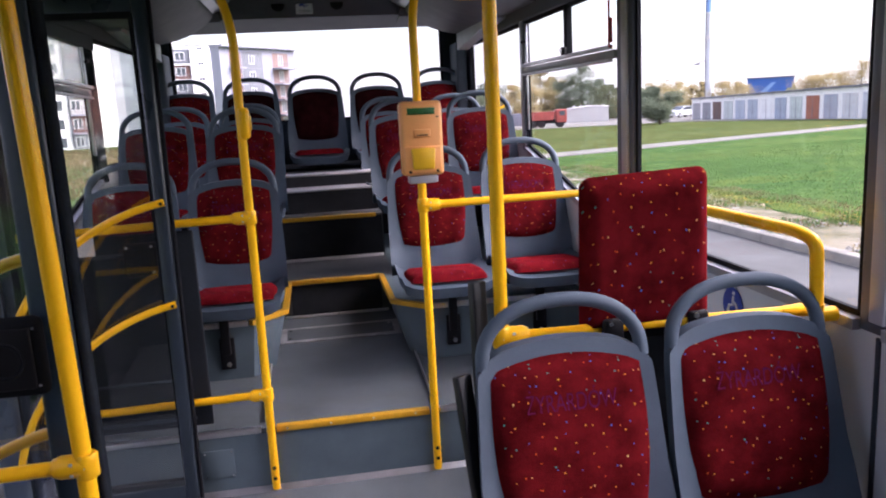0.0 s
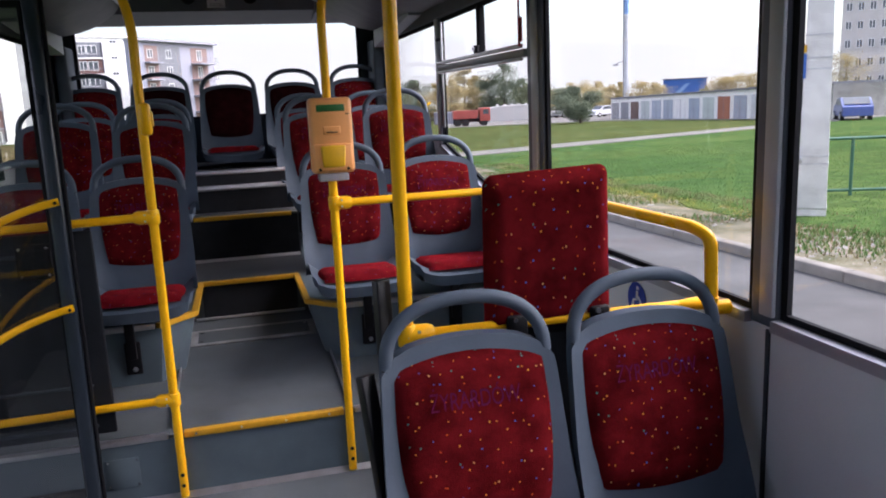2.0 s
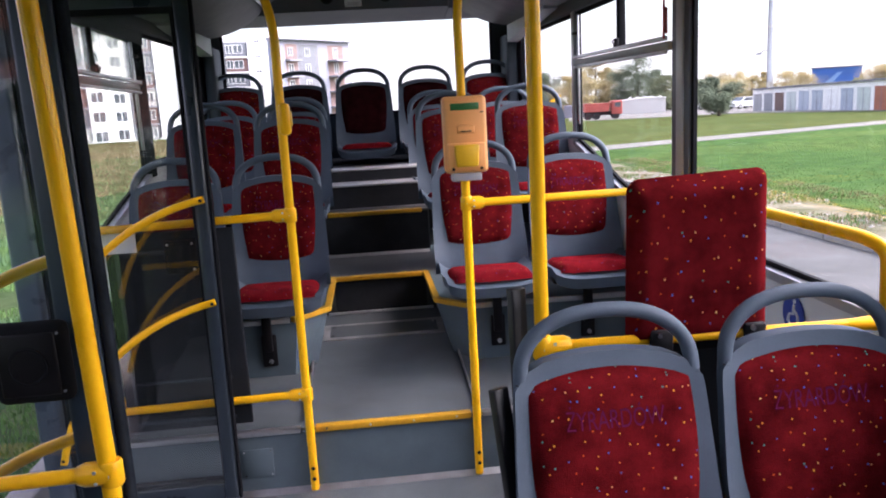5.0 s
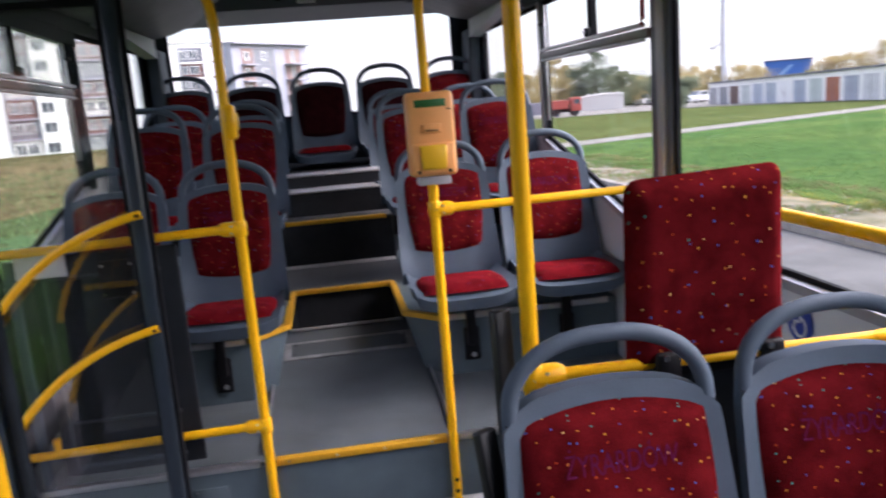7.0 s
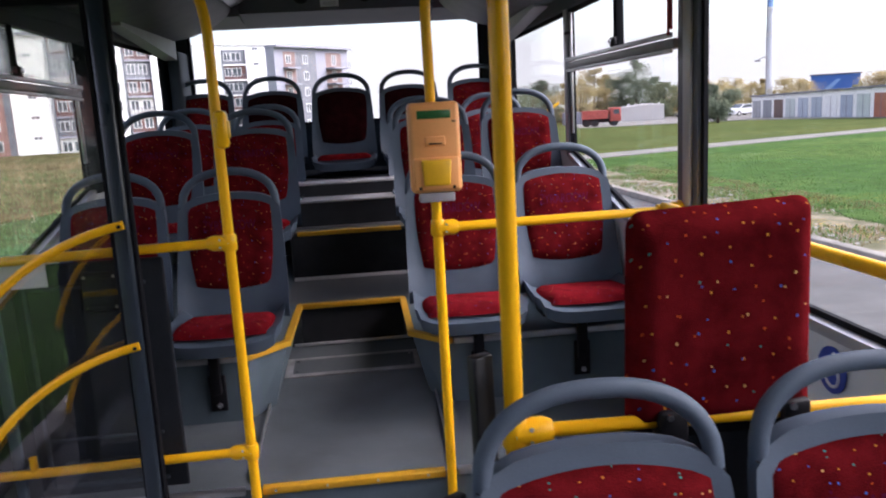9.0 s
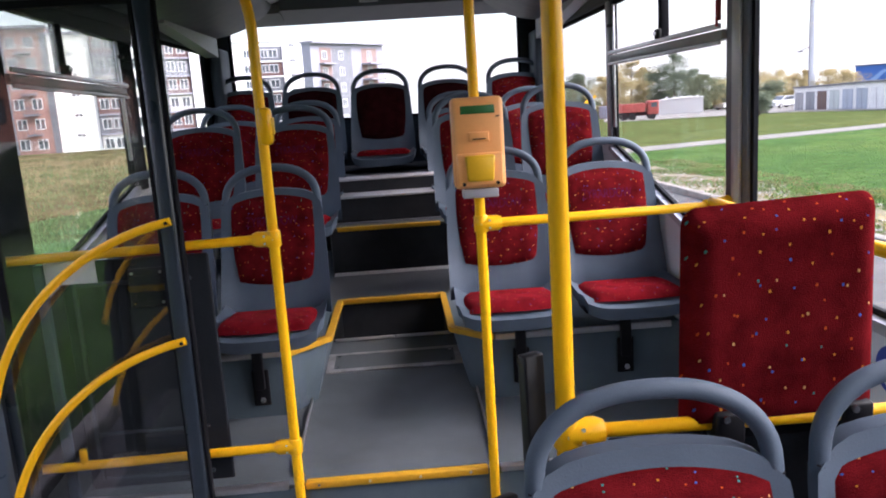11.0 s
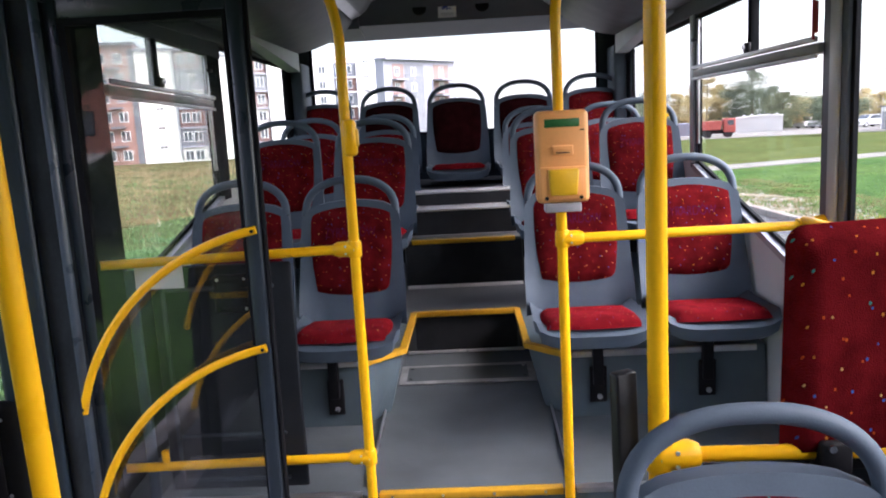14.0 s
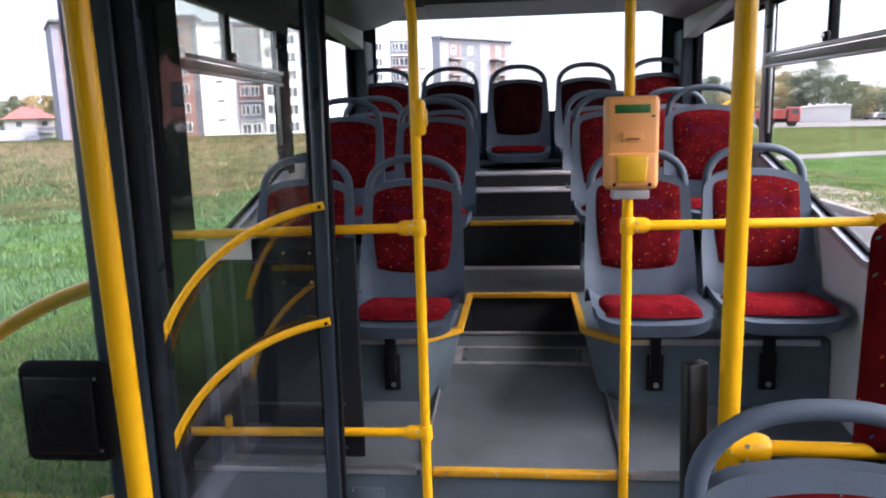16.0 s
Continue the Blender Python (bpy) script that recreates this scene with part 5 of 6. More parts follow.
blades("grass_tufts", scatter(7000, 5.75, 7.8, -3.0, 20.0, 0.7, 0.0, 0.02), M_BLADE, 0.03, 0.08, "sparse green tufts on the verge", 0.008)
blades("dry_tufts", scatter(12000, 5.75, 8.3, -3.0, 20.0, 0.8, 0.0, -0.1), M_STRAW, 0.02, 0.07, "dry straw coloured grass on the verge", 0.007)


def pebbles(n_):
    """Loose stones on the sandy verge."""
    vv, ff = [], []
    for x, y in scatter(n_, 5.72, 7.4, -3.0, 20.0, 0.9, 0.0, -0.15):
        r, z, k = 0.012 + 0.05 * rng.random() ** 4, gz(y) + 0.07, len(vv)
        turn = rng.uniform(0, 6.3)
        for j in range(4):
            rr = r * rng.uniform(0.7, 1.2)
            vv.append((x + rr * math.cos(turn + 1.57 * j), y + rr * math.sin(turn + 1.57 * j), z + 0.15 * r * rng.random()))
        vv.append((x + 0.3 * r * rng.uniform(-1, 1), y, z + r * rng.uniform(0.35, 0.6)))
        ff += [(k + j, k + (j + 1) % 4, k + 4) for j in range(4)]
    me = bpy.data.meshes.new("gravel")
    me.from_pydata(vv, [], ff)
    me.materials.append(M_STONE)
    return tagged(new("gravel", me), "loose pale stones on the sandy verge", "gravel", "", "stuff")


pebbles(2600)


# buildings -----------------------------------------------------------------
def building(label, az0, az1, d0, d1, height, mats, z0, sh, storeys, windows, bays=(), depth=12.0, slab=0.35, roof=0.35):
    """A block whose front runs between two bearings from the bus; its windows and bays stand at bearings too."""
    (xa, ya), (xb, yb) = at_az(az0, d0), at_az(az1, d1)
    w = math.hypot(xb - xa, yb - ya)
    ux, uy = (xb - xa) / w, (yb - ya) / w
    ob = thing("apartment_building", (xa, ya, gz((ya + yb) / 2)), label, "building", rz=math.degrees(math.atan2(uy, ux)))

    def along(az):
        sx, sy = math.sin(radians(az)), math.cos(radians(az))
        return (sx * (-2.5 - ya) + sy * xa) / (sx * uy - sy * ux)

    part("wall", one_box(0, w, 0, depth, -3, height), mats[0], ob, smooth=False)
    part("roof", one_box(-0.2, w + 0.2, -roof, depth, height, height + 0.35), mats[1], ob, smooth=False)
    sizes = {"w": (1.25, 1.45), "small": (1.15, 0.55), "wide": (1.7, 1.5), "tall": (1.2, 1.9), "narrow": (0.85, 1.2)}
    made = {}
    for az, kind in windows:
        for k in range(storeys):
            ww, hh = sizes[kind]
            if kind not in made:
                bf, bp_ = bmesh.new(), bmesh.new()
                e = 0.09
                for a in ((-ww / 2, -ww / 2 + e, -hh / 2, hh / 2), (ww / 2 - e, ww / 2, -hh / 2, hh / 2), (-ww / 2 + e, ww / 2 - e, hh / 2 - e, hh / 2), (-ww / 2 + e, ww / 2 - e, -hh / 2, -hh / 2 + e), (-0.05, 0.05, -hh / 2 + e, hh / 2 - e)):
                    box(bf, a[0], a[1], -0.06, 0.02, a[2], a[3])
                box(bp_, -ww / 2 + 0.05, ww / 2 - 0.05, -0.03, 0.01, -hh / 2 + 0.05, hh / 2 - 0.05)
                f_ = part("window", bf, M_WFRAME, ob, smooth=False)
                p_ = part("pane", bp_, M_PANE, f_, smooth=False)
                made[kind] = (f_.data, p_.data)
            else:
                f_ = shared("window", made[kind][0], ob)
                shared("pane", made[kind][1], f_)
            zc = z0 + sh * (k + (0.53 if kind != "small" else 1.04))
            f_.matrix_basis = Matrix.Translation((along(az), -0.02, zc))
    for a0, a1, clad, balcony in bays:
        u0, u1 = along(a0), along(a1)
        for k in range(storeys):
            z = z0 + sh * k
            part("bay", one_box(u0, u1, -0.025, 0.0, max(z, 0) + 0.02, z + sh - 0.02), clad[k % len(clad)], ob, "coloured cladding", smooth=False)
            if balcony and k:
                bal = part("balcony", one_box(u0 - 0.1, u1 + 0.1, -balcony, 0.0, z - 0.12, z + 0.12), mats[1], ob, "pale balcony slab", smooth=False)
                br = bmesh.new()
                n_ = max(4, int((u1 - u0) / 0.5))
                for q in range(n_ + 1):
                    x = u0 + (u1 - u0) * q / n_
                    box(br, x - 0.025, x + 0.025, -balcony + 0.02, -balcony + 0.06, z + 0.12, z + 0.95)
                box(br, u0, u1, -balcony + 0.01, -balcony + 0.07, z + 0.93, z + 1.0)
                part("railing", br, M_SLATEW, bal, "dark balcony railing", smooth=False)
        if len(clad) > 1:
            for x in (u0 - 0.12, u1):
                part("bay_frame", one_box(x, x + 0.12, -0.3, 0.0, 0.3, z0 + sh * storeys), M_SLATEW, ob, "dark frame beside the bay", smooth=False)
    return ob


building("brick apartment block with slate corners behind the meadow", -30.6, -22.95, 121, 118, 16.5, (M_BRICKW, M_SLATEW), -0.11, 2.68, 6, [(-25.05, "w"), (-24.0, "w"), (-27.0, "w"), (-28.4, "w")], [(-26.1, -25.45, [M_SLATEW], 0), (-23.35, -22.97, [M_SLATEW], 0), (-24.75, -23.95, [M_BRICKW], 1.2)], roof=0.6)
building("white apartment block with brown and slate window bays", -22.92, -17.45, 118, 119, 15.7, (M_WHITEW, M_GREYW), -0.63, 2.73, 6, [(-21.65, "small"), (-19.98, "w"), (-19.28, "w"), (-18.05, "wide")], [(-20.42, -18.70, [M_BEIGEW, M_SLATEW, M_BROWNW], 0.35)])
building("white apartment block with dark balcony bays", -17.4, -13.0, 119, 123, 14.9, (M_WHITEW, M_GREYW), -0.37, 2.55, 6, [(-16.65, "wide"), (-15.5, "w"), (-14.75, "w")], [(-15.9, -14.3, [M_SLATEW, M_BROWNW, M_BEIGEW, M_BROWNW], 0.5)])
building("white apartment block seen over the rear seats", -11.4, -5.95, 146, 150, 16.9, (M_WHITEW, M_WHITEW), -0.1, 2.7, 6, [(-10.35, "w"), (-9.15, "w"), (-8.55, "wide"), (-7.2, "small")], [(-9.44, -7.95, [M_BROWNW, M_SLATEW], 0.4)])
building("lavender grey apartment block with brick balcony bays", -5.9, -0.75, 135, 149, 15.2, (M_GREYW, M_GREYW), 0.8, 2.75, 5, [(-4.95, "w"), (-3.75, "w"), (-1.75, "tall")], [(-5.28, -4.45, [M_PALEBRICK], 1.1), (-4.4, -3.0, [M_SLATEW], 0), (-2.3, -1.22, [M_PALEBRICK], 2.2)], depth=2.0, roof=0.9)
building("tall grey apartment block with brick window bands beyond the meadow", -31.95, -30.65, 118, 118.2, 15.6, (M_GREYW, M_SLATEW), -0.9, 2.8, 6, [(-31.12, "w")], [(-31.50, -30.7, [M_BRICKW], 0)], roof=0.8)
building("old beige apartment block behind the garages", 42.2, 58.0, 130, 131, 14.8, (M_BEIGEW, M_SLATEW), 1.78, 2.6, 5, [(42.6 + 0.67 * k, "narrow") for k in range(8)], depth=6.0)

(qx, qy), (rx_, ry_) = at_az(43.6, 64), at_az(60.0, 62)
bwall = thing("boundary_wall", (qx, qy, gz(qy)), "long grey concrete boundary wall before the old block", "wall", rz=math.degrees(math.atan2(ry_ - qy, rx_ - qx)))
wlen = math.hypot(rx_ - qx, ry_ - qy)
for k in range(7):
    part("panel", one_box(wlen * k / 7 + 0.03, wlen * (k + 1) / 7 - 0.03, 0, 0.15, -1, 2.25), M_KERB, bwall, smooth=False)
    part("post", one_box(wlen * k / 7 - 0.1, wlen * k / 7 + 0.1, -0.04, 0.19, -1, 2.35), M_KERB, bwall, smooth=False)

# house with a red roof
def hip_roof(x0, x1, y0, y1, z0, z1, inset):
    bm = bmesh.new()
    eave = [bm.verts.new(p) for p in ((x0, y0, z0), (x1, y0, z0), (x1, y1, z0), (x0, y1, z0))]
    ym = (y0 + y1) / 2
    ridge = [bm.verts.new(p) for p in ((x0 + inset, ym, z1), (x1 - inset, ym, z1))]
    for f in ((eave[0], eave[1], ridge[1], ridge[0]), (eave[1], eave[2], ridge[1]), (eave[2], eave[3], ridge[0], ridge[1]), (eave[3], eave[0], ridge[0]), (eave[3], eave[2], eave[1], eave[0])):
        bm.faces.new(f)
    return bm


hx, hy = at_az(-33.85, 158)
house = thing("house", (hx, hy, gz(hy)), "pale house with a low red hipped roof and a loggia", "house", rz=33)
part("wall", one_box(-3.9, 1.0, 0, 7, -2, 3.5), M_BEIGEW, house, smooth=False)
part("wall", one_box(1.0, 4.0, 1.2, 7, -2, 3.5), M_BEIGEW, house, smooth=False)
part("roof", hip_roof(-4.4, 4.5, -0.8, 7.8, 3.45, 5.6, 3.4), M_ROOF, house, "red tiled hipped roof", smooth=False)
part("chimney", one_box(0.6, 1.1, 2.6, 3.1, 4.8, 6.1), M_BRICKW, house, smooth=False)
for x, y in ((-1.6, 0.0), (2.5, 1.2)):
    wf = part("window", one_box(x - 0.6, x + 0.6, y - 0.06, y + 0.02, 1.9, 3.0), M_WFRAME, house, smooth=False)
    part("pane", one_box(x - 0.5, x + 0.5, y - 0.08, y - 0.05, 2.0, 2.9), M_PANE, wf, smooth=False)
for x in (1.1, 3.8):
    part("post", one_box(x, x + 0.18, -0.2, 0.0, -1.0, 3.45), M_BEIGEW, house, smooth=False)
bal = part("balcony", one_box(1.0, 4.1, -0.3, 1.2, 0.9, 1.1), M_BEIGEW, house, "pale balcony slab", smooth=False)
part("railing", one_box(1.0, 4.1, -0.34, -0.28, 1.1, 1.8), M_SLATEW, bal, "dark balcony railing", smooth=False)
nx_, ny_ = at_az(-37.0, 175)
house2 = thing("house", (nx_, ny_, gz(ny_)), "pale house with a dark grey roof", "house", rz=36)
part("wall", one_box(-4.5, 4.5, 0, 8, -2, 3.6), M_WHITEW, house2, smooth=False)
part("roof", hip_roof(-5.0, 5.0, -0.6, 8.6, 3.55, 6.4, 2.0), M_SLATEW, house2, "dark grey roof", smooth=False)
(ax, ay), (bx_, by) = at_az(-37.5, 128), at_az(-33.35, 128)
gwall = thing("garden_wall", (ax, ay, gz(ay)), "low white garden wall at the meadow's far edge", "wall", rz=math.degrees(math.atan2(by - ay, bx_ - ax)))
part("panel", one_box(0, 9.2, 0, 0.2, -0.5, 1.5, 0.02), M_WHITEW, gwall, smooth=False)
px_, py_ = at_az(-33.5, 120)
pile = thing("board_pile", (px_, py_, gz(py_)), "untidy pile of dark boards on the meadow", "boards", rz=30)
for k in range(6):
    b = one_box(-1.9 + 0.12 * k, 1.8 - 0.2 * k, -0.5 + 0.14 * k, -0.25 + 0.14 * k, 0.0, 0.07)
    for v in b.verts:
        v.co.z += 0.10 * k + 0.10 * (v.co.x + 1.9)
    part("board", b, M_SLATEW, pile, smooth=False)

M_OLDWALL = material("stained_grey_concrete", (0.36, 0.35, 0.33), 0.9, spec=0.05, vary=0.25, scale=0.6, fine=8, bump=0.2)
# row of garages
(gx0, gy0), (gx1, gy1) = at_az(27.55, 88), at_az(43.6, 56)
glen = math.hypot(gx1 - gx0, gy1 - gy0)
gang = math.degrees(math.atan2(gy1 - gy0, gx1 - gx0))
DOORS = [(0.33, 0.33, 0.34), (0.25, 0.26, 0.28), (0.14, 0.085, 0.07), (0.50, 0.55, 0.53), (0.40, 0.45, 0.52), (0.37, 0.42, 0.48), (0.76, 0.76, 0.75), (0.34, 0.39, 0.46), (0.47, 0.53, 0.50), (0.34, 0.12, 0.07), (0.34, 0.37, 0.43), (0.55, 0.56, 0.57), (0.42, 0.45, 0.50), (0.62, 0.62, 0.60), (0.52, 0.52, 0.50), (0.28, 0.29, 0.32)]
M_DOORS = [material("garage_door_paint", tuple(1.05 * k for k in c), 0.6, vary=0.1, scale=2, fine=20) for c in DOORS]
ng = 16
gw = glen / ng
for i in range(ng - 1):
    cx, cy = gx0 + (gx1 - gx0) * i / ng, gy0 + (gy1 - gy0) * i / ng
    g_ = thing("garage", (cx, cy, gz(cy) + 0.25 * i / ng), "low concrete garage with a painted steel door", "garage", "row of garages", rz=gang)
    part("wall", one_box(0.02, gw - 0.02, 0, 5.5, -1.5, 2.15), M_WHITEW if i < ng - 2 else M_OLDWALL, g_, smooth=False)
    part("roof", one_box(0, gw, -0.18, 5.6, 2.15, 2.30), M_SLATEW, g_, "dark felt roof edge", smooth=False)
    dr = part("door", one_box(0.30, gw - 0.30, -0.05, 0.02, -1.0, 1.74), M_DOORS[i], g_, "painted steel double door", smooth=False)
    part("door_gap", one_box(gw / 2 - 0.025, gw / 2 + 0.025, -0.06, -0.04, 0, 1.74), M_SLATEW, dr, smooth=False)

# blue hall
(ax, ay), (bx_, by) = at_az(31.1, 150), at_az(34.0, 150)
hall = thing("blue_hall", (ax, ay, gz(ay)), "blue sheet metal hall behind the garages", "hall", rz=math.degrees(math.atan2(by - ay, bx_ - ax)))
hw_ = math.hypot(bx_ - ax, by - ay)
part("wall", one_box(0, hw_, 0, 10, -1, 5.4), M_BLUEHALL, hall, smooth=False)
part("stripe", prism(bmesh.new(), [(hw_ * 0.25, 2.8), (hw_ * 0.40, 2.8), (hw_ * 0.62, 4.6), (hw_ * 0.52, 4.6)], 1, -0.06, -0.01), M_PALEBLUE, hall, "pale blue diagonal stripe", smooth=False)
part("roof", one_box(-0.2, hw_ + 0.2, -0.2, 10, 5.4, 5.55), M_SLATEW, hall, smooth=False)

# tall mast
mx, my = at_az(28.58, 112)
mast = thing("mast", (mx, my, gz(my)), "tall pale steel antenna mast with a blue band", "mast")
part("column", one_tube([(0, 0, -1), (0, 0, 10.2)], lambda t: 0.46 - 0.05 * t, 14), M_MAST, mast)
part("column", one_tube([(0, 0, 10.2), (0, 0, 13.4)], 0.37, 14), M_MAST, mast)
part("band", one_tube([(0, 0, 13.4), (0, 0, 17.5)], 0.36, 14), M_PALEBLUE, mast, "blue painted band")
part("top", one_tube([(0, 0, 17.5), (0, 0, 30)], 0.33, 14), M_MAST, mast)
for z in (10.1, 13.3, 17.4):
    part("ring", one_tube([(0, 0, z), (0, 0, z + 0.25)], 0.52, 14), M_CONC, mast)
part("cable", one_box(-0.47, -0.41, -0.06, 0.06, 0, 26), M_SLATEW, mast, "dark cable down the column", smooth=False)
lamp = part("side_arm", one_tube([(-0.4, 0, 7.3), (-1.0, 0, 7.2), (-1.7, 0, 6.9)], 0.05, 6), M_SLATEW, mast, "thin side arm")
part("lamp_head", one_box(-2.0, -1.3, -0.15, 0.15, 6.75, 6.92, 0.03), M_SLATEW, lamp)

# concrete pole with its thin companion, fence
px, py = 8.02, 6.32
cpole = thing("concrete_pole", (px, py, gz(py)), "tapered square concrete lamp pole with steel bands", "pole", rz=-42)
bm = bmesh.new()
for z0, z1, w0, w1 in ((0, 3.0, 0.197, 0.167), (3.0, 8.0, 0.167, 0.125)):
    A = [bm.verts.new((sx * w0, sy * w0, z0 - (0.3 if z0 == 0 else 0))) for sx, sy in ((-1, -1), (1, -1), (1, 1), (-1, 1))]
    B = [bm.verts.new((sx * w1, sy * w1, z1)) for sx, sy in ((-1, -1), (1, -1), (1, 1), (-1, 1))]
    bm.faces.new(A[::-1])
    bm.faces.new(B)
    for i in range(4):
        bm.faces.new((A[i], A[(i + 1) % 4], B[(i + 1) % 4], B[i]))
part("shaft", bm, M_CONC, cpole, smooth=False)
for z in (0.18, 0.82, 0.93, 2.14, 2.29, 2.60, 3.20):
    wz = 0.197 - 0.0100 * z + 0.005
    part("band", one_box(-wz, wz, -wz, wz, z, z + (0.05 if z > 3 else 0.018)), M_ALU, cpole, "steel band", smooth=False)
part("clip", one_box(-0.34, -0.15, -0.25, -0.12, 0.84, 0.93, 0.01), M_ALU, cpole, "galvanised clip")
part("plate", one_box(-0.205, -0.150, -0.215, -0.200, 2.02, 2.36), M_BLUEHALL, cpole, "small blue plate", smooth=False)
part("plate", one_box(-0.205, -0.150, -0.215, -0.200, 2.37, 2.48), M_TAPE, cpole, "small yellow plate", smooth=False)
part("cable", one_tube([(-0.222, -0.16, -0.1), (-0.192, -0.14, 2.5)], 0.012, 6), M_RUBBER, cpole, "black cable up the shaft")
tx_, ty_ = 7.78, 6.42
tp = thing("steel_post", (tx_, ty_, gz(ty_)), "thin galvanised steel post beside the concrete pole", "post")
part("tube", one_tube([(0, 0, -0.1), (0.03, 0, 5.2)], 0.022, 8), M_ALU, tp)
part("plate", one_box(-0.06, 0.06, -0.035, -0.02, 1.55, 2.02, 0.03), M_GREYPL, tp, "blank grey plate")
fence = thing("fence", (8.9, 8.1, gz(8.1)), "low green tube railing beyond the verge", "fence", rz=-20)
for k in (0, 1.15, 3.0, 4.9, 6.8):
    part("post", one_tube([(k, 0, -0.2), (k, 0, 1.06)], 0.03, 8), M_GREENPAINT, fence)
for z in (1.05, 0.18):
    part("rail", one_tube([(0, 0, z), (6.8, 0, z)], 0.026, 8), M_GREENPAINT, fence)


# vehicles ------------------------------------------------------------------
def car(az, d, color, rz, label):
    x, y = at_az(az, d)
    c_ = thing("car", (x, y, gz(y)), label, "car", rz=rz)
    paint = material("car_paint", color, 0.3, vary=0.03, bump=0, coat=0.6)
    prof = [(-2.1, 0.3), (-2.1, 0.75), (-1.9, 0.9), (-1.1, 0.98), (-0.5, 1.42), (0.9, 1.45), (1.7, 1.0), (2.05, 0.9), (2.1, 0.35)]
    b = prism(bmesh.new(), prof, 1, -0.83, 0.83)
    bmesh.ops.bevel(b, geom=b.edges[:], offset=0.05, segments=2, affect="EDGES")
    part("body", b, paint, c_)
    for s_ in (-1, 1):
        part("window", prism(bmesh.new(), [(-0.95, 0.99), (-0.45, 1.36), (0.85, 1.38), (1.45, 1.02)], 1, s_ * 0.835, s_ * 0.85), M_PANE, c_, smooth=False)
        for xx in (-1.3, 1.3):
            wh = part("wheel", cyl(bmesh.new(), (xx, s_ * 0.65, 0.31), (xx, s_ * 0.86, 0.31), 0.31, 16), M_TYRE, c_)
            part("rim", cyl(bmesh.new(), (xx, s_ * 0.85, 0.31), (xx, s_ * 0.87, 0.31), 0.19, 12), M_ALU, wh)
    part("windscreen", prism(bmesh.new(), [(-1.12, 1.0), (-0.56, 1.40), (-0.59, 1.43), (-1.16, 1.02)], 1, -0.7, 0.7), M_PANE, c_, smooth=False)
    part("rear_window", prism(bmesh.new(), [(1.66, 1.04), (0.96, 1.43), (1.0, 1.46), (1.72, 1.06)], 1, -0.7, 0.7), M_PANE, c_, smooth=False)
    return c_


car(26.9, 104, (0.62, 0.63, 0.65), 20, "silver white car parked before the garages")
car(21.7, 128, (0.10, 0.12, 0.16), 10, "dark blue car parked in the yard")
car(23.4, 118, (0.60, 0.61, 0.62), 30, "white car parked in the yard")
car(24.4, 112, (0.55, 0.56, 0.58), 15, "pale car parked behind the bush")
car(43.3, 54, (0.03, 0.07, 0.30), -125, "blue car parked by the old block")

tkx, tky = at_az(17.35, 84)
truck = thing("tipper_truck", (tkx, tky, gz(tky)), "red tipper truck parked beyond the lawn", "truck", rz=-12)
truck.scale = (0.86, 0.86, 0.86)
M_TRUCK = material("red_truck_paint", (0.42, 0.085, 0.065), 0.5, vary=0.15, scale=2)
part("tipper_body", prism(bmesh.new(), [(-2.2, 0.95), (-2.2, 1.95), (1.0, 1.95), (0.7, 0.95)], 1, -1.1, 1.1), M_TRUCK, truck, smooth=False)
part("cab", one_box(1.1, 2.4, -1.1, 1.1, 0.6, 2.2, 0.08), M_TRUCK, truck)
part("cab_window", one_box(1.5, 2.2, -1.13, -1.09, 1.45, 2.0), M_PANE, truck, smooth=False)
part("chassis", one_box(-2.2, 2.3, -0.5, 0.5, 0.5, 0.95), M_BLACK, truck, smooth=False)
for xx in (-1.7, -0.7, 1.6):
    for s_ in (-1, 1):
        part("wheel", cyl(bmesh.new(), (xx, s_ * 0.8, 0.45), (xx, s_ * 1.08, 0.45), 0.45, 16), M_TYRE, truck)
sx_, sy_ = at_az(20.3, 104)
shed = thing("shed", (sx_, sy_, gz(sy_)), "long low pale shed beyond the lawn", "shed", rz=-20)
part("wall", prism(bmesh.new(), [(-2.7, -0.5), (-2.7, 1.75), (0.4, 2.0), (2.7, 1.9), (2.7, -0.5)], 1, 0, 5), M_BEIGEW, shed, smooth=False)
part("roof", prism(bmesh.new(), [(-2.8, 1.75), (0.4, 2.0), (2.8, 1.9), (2.8, 1.98), (0.4, 2.09), (-2.8, 1.84)], 1, -0.15, 5.1), M_CONC, shed, "pale roof edge", smooth=False)
for k in range(5):
    part("vent", one_box(-1.9 + 0.95 * k, -1.6 + 0.95 * k, 0.6, 0.9, 1.95, 2.22), M_CONC, shed, smooth=False)
ex, ey = at_az(15.45, 100)
box_ob = thing("container", (ex, ey, gz(ey)), "grey steel container beside the red truck", "container", rz=-15)
part("body", one_box(-1.4, 1.4, 0, 2.2, -0.4, 1.55, 0.04), M_GREYW, box_ob, smooth=False)
for k in range(9):
    part("rib", one_box(-1.3 + 0.3 * k, -1.2 + 0.3 * k, -0.03, 0.0, -0.3, 1.45), M_SLATEW, box_ob, smooth=False)
ex, ey = at_az(13.3, 100)
dig = thing("excavator", (ex, ey, gz(ey)), "yellow excavator with a raised arm beyond the lawn", "excavator")
part("body", one_box(-1.6, 0.4, 0, 2, 0.6, 2.0, 0.1), M_YELLOW, dig)
part("arm", one_tube([(0.2, 0.5, 1.5), (0.9, 0.5, 2.1), (2.2, 0.5, 2.9)], lambda t: 0.24 - 0.08 * t, 6), M_YELLOW, dig)
part("track", one_box(-1.8, 0.9, -0.1, 0.5, 0, 0.65, 0.1), M_TYRE, dig)


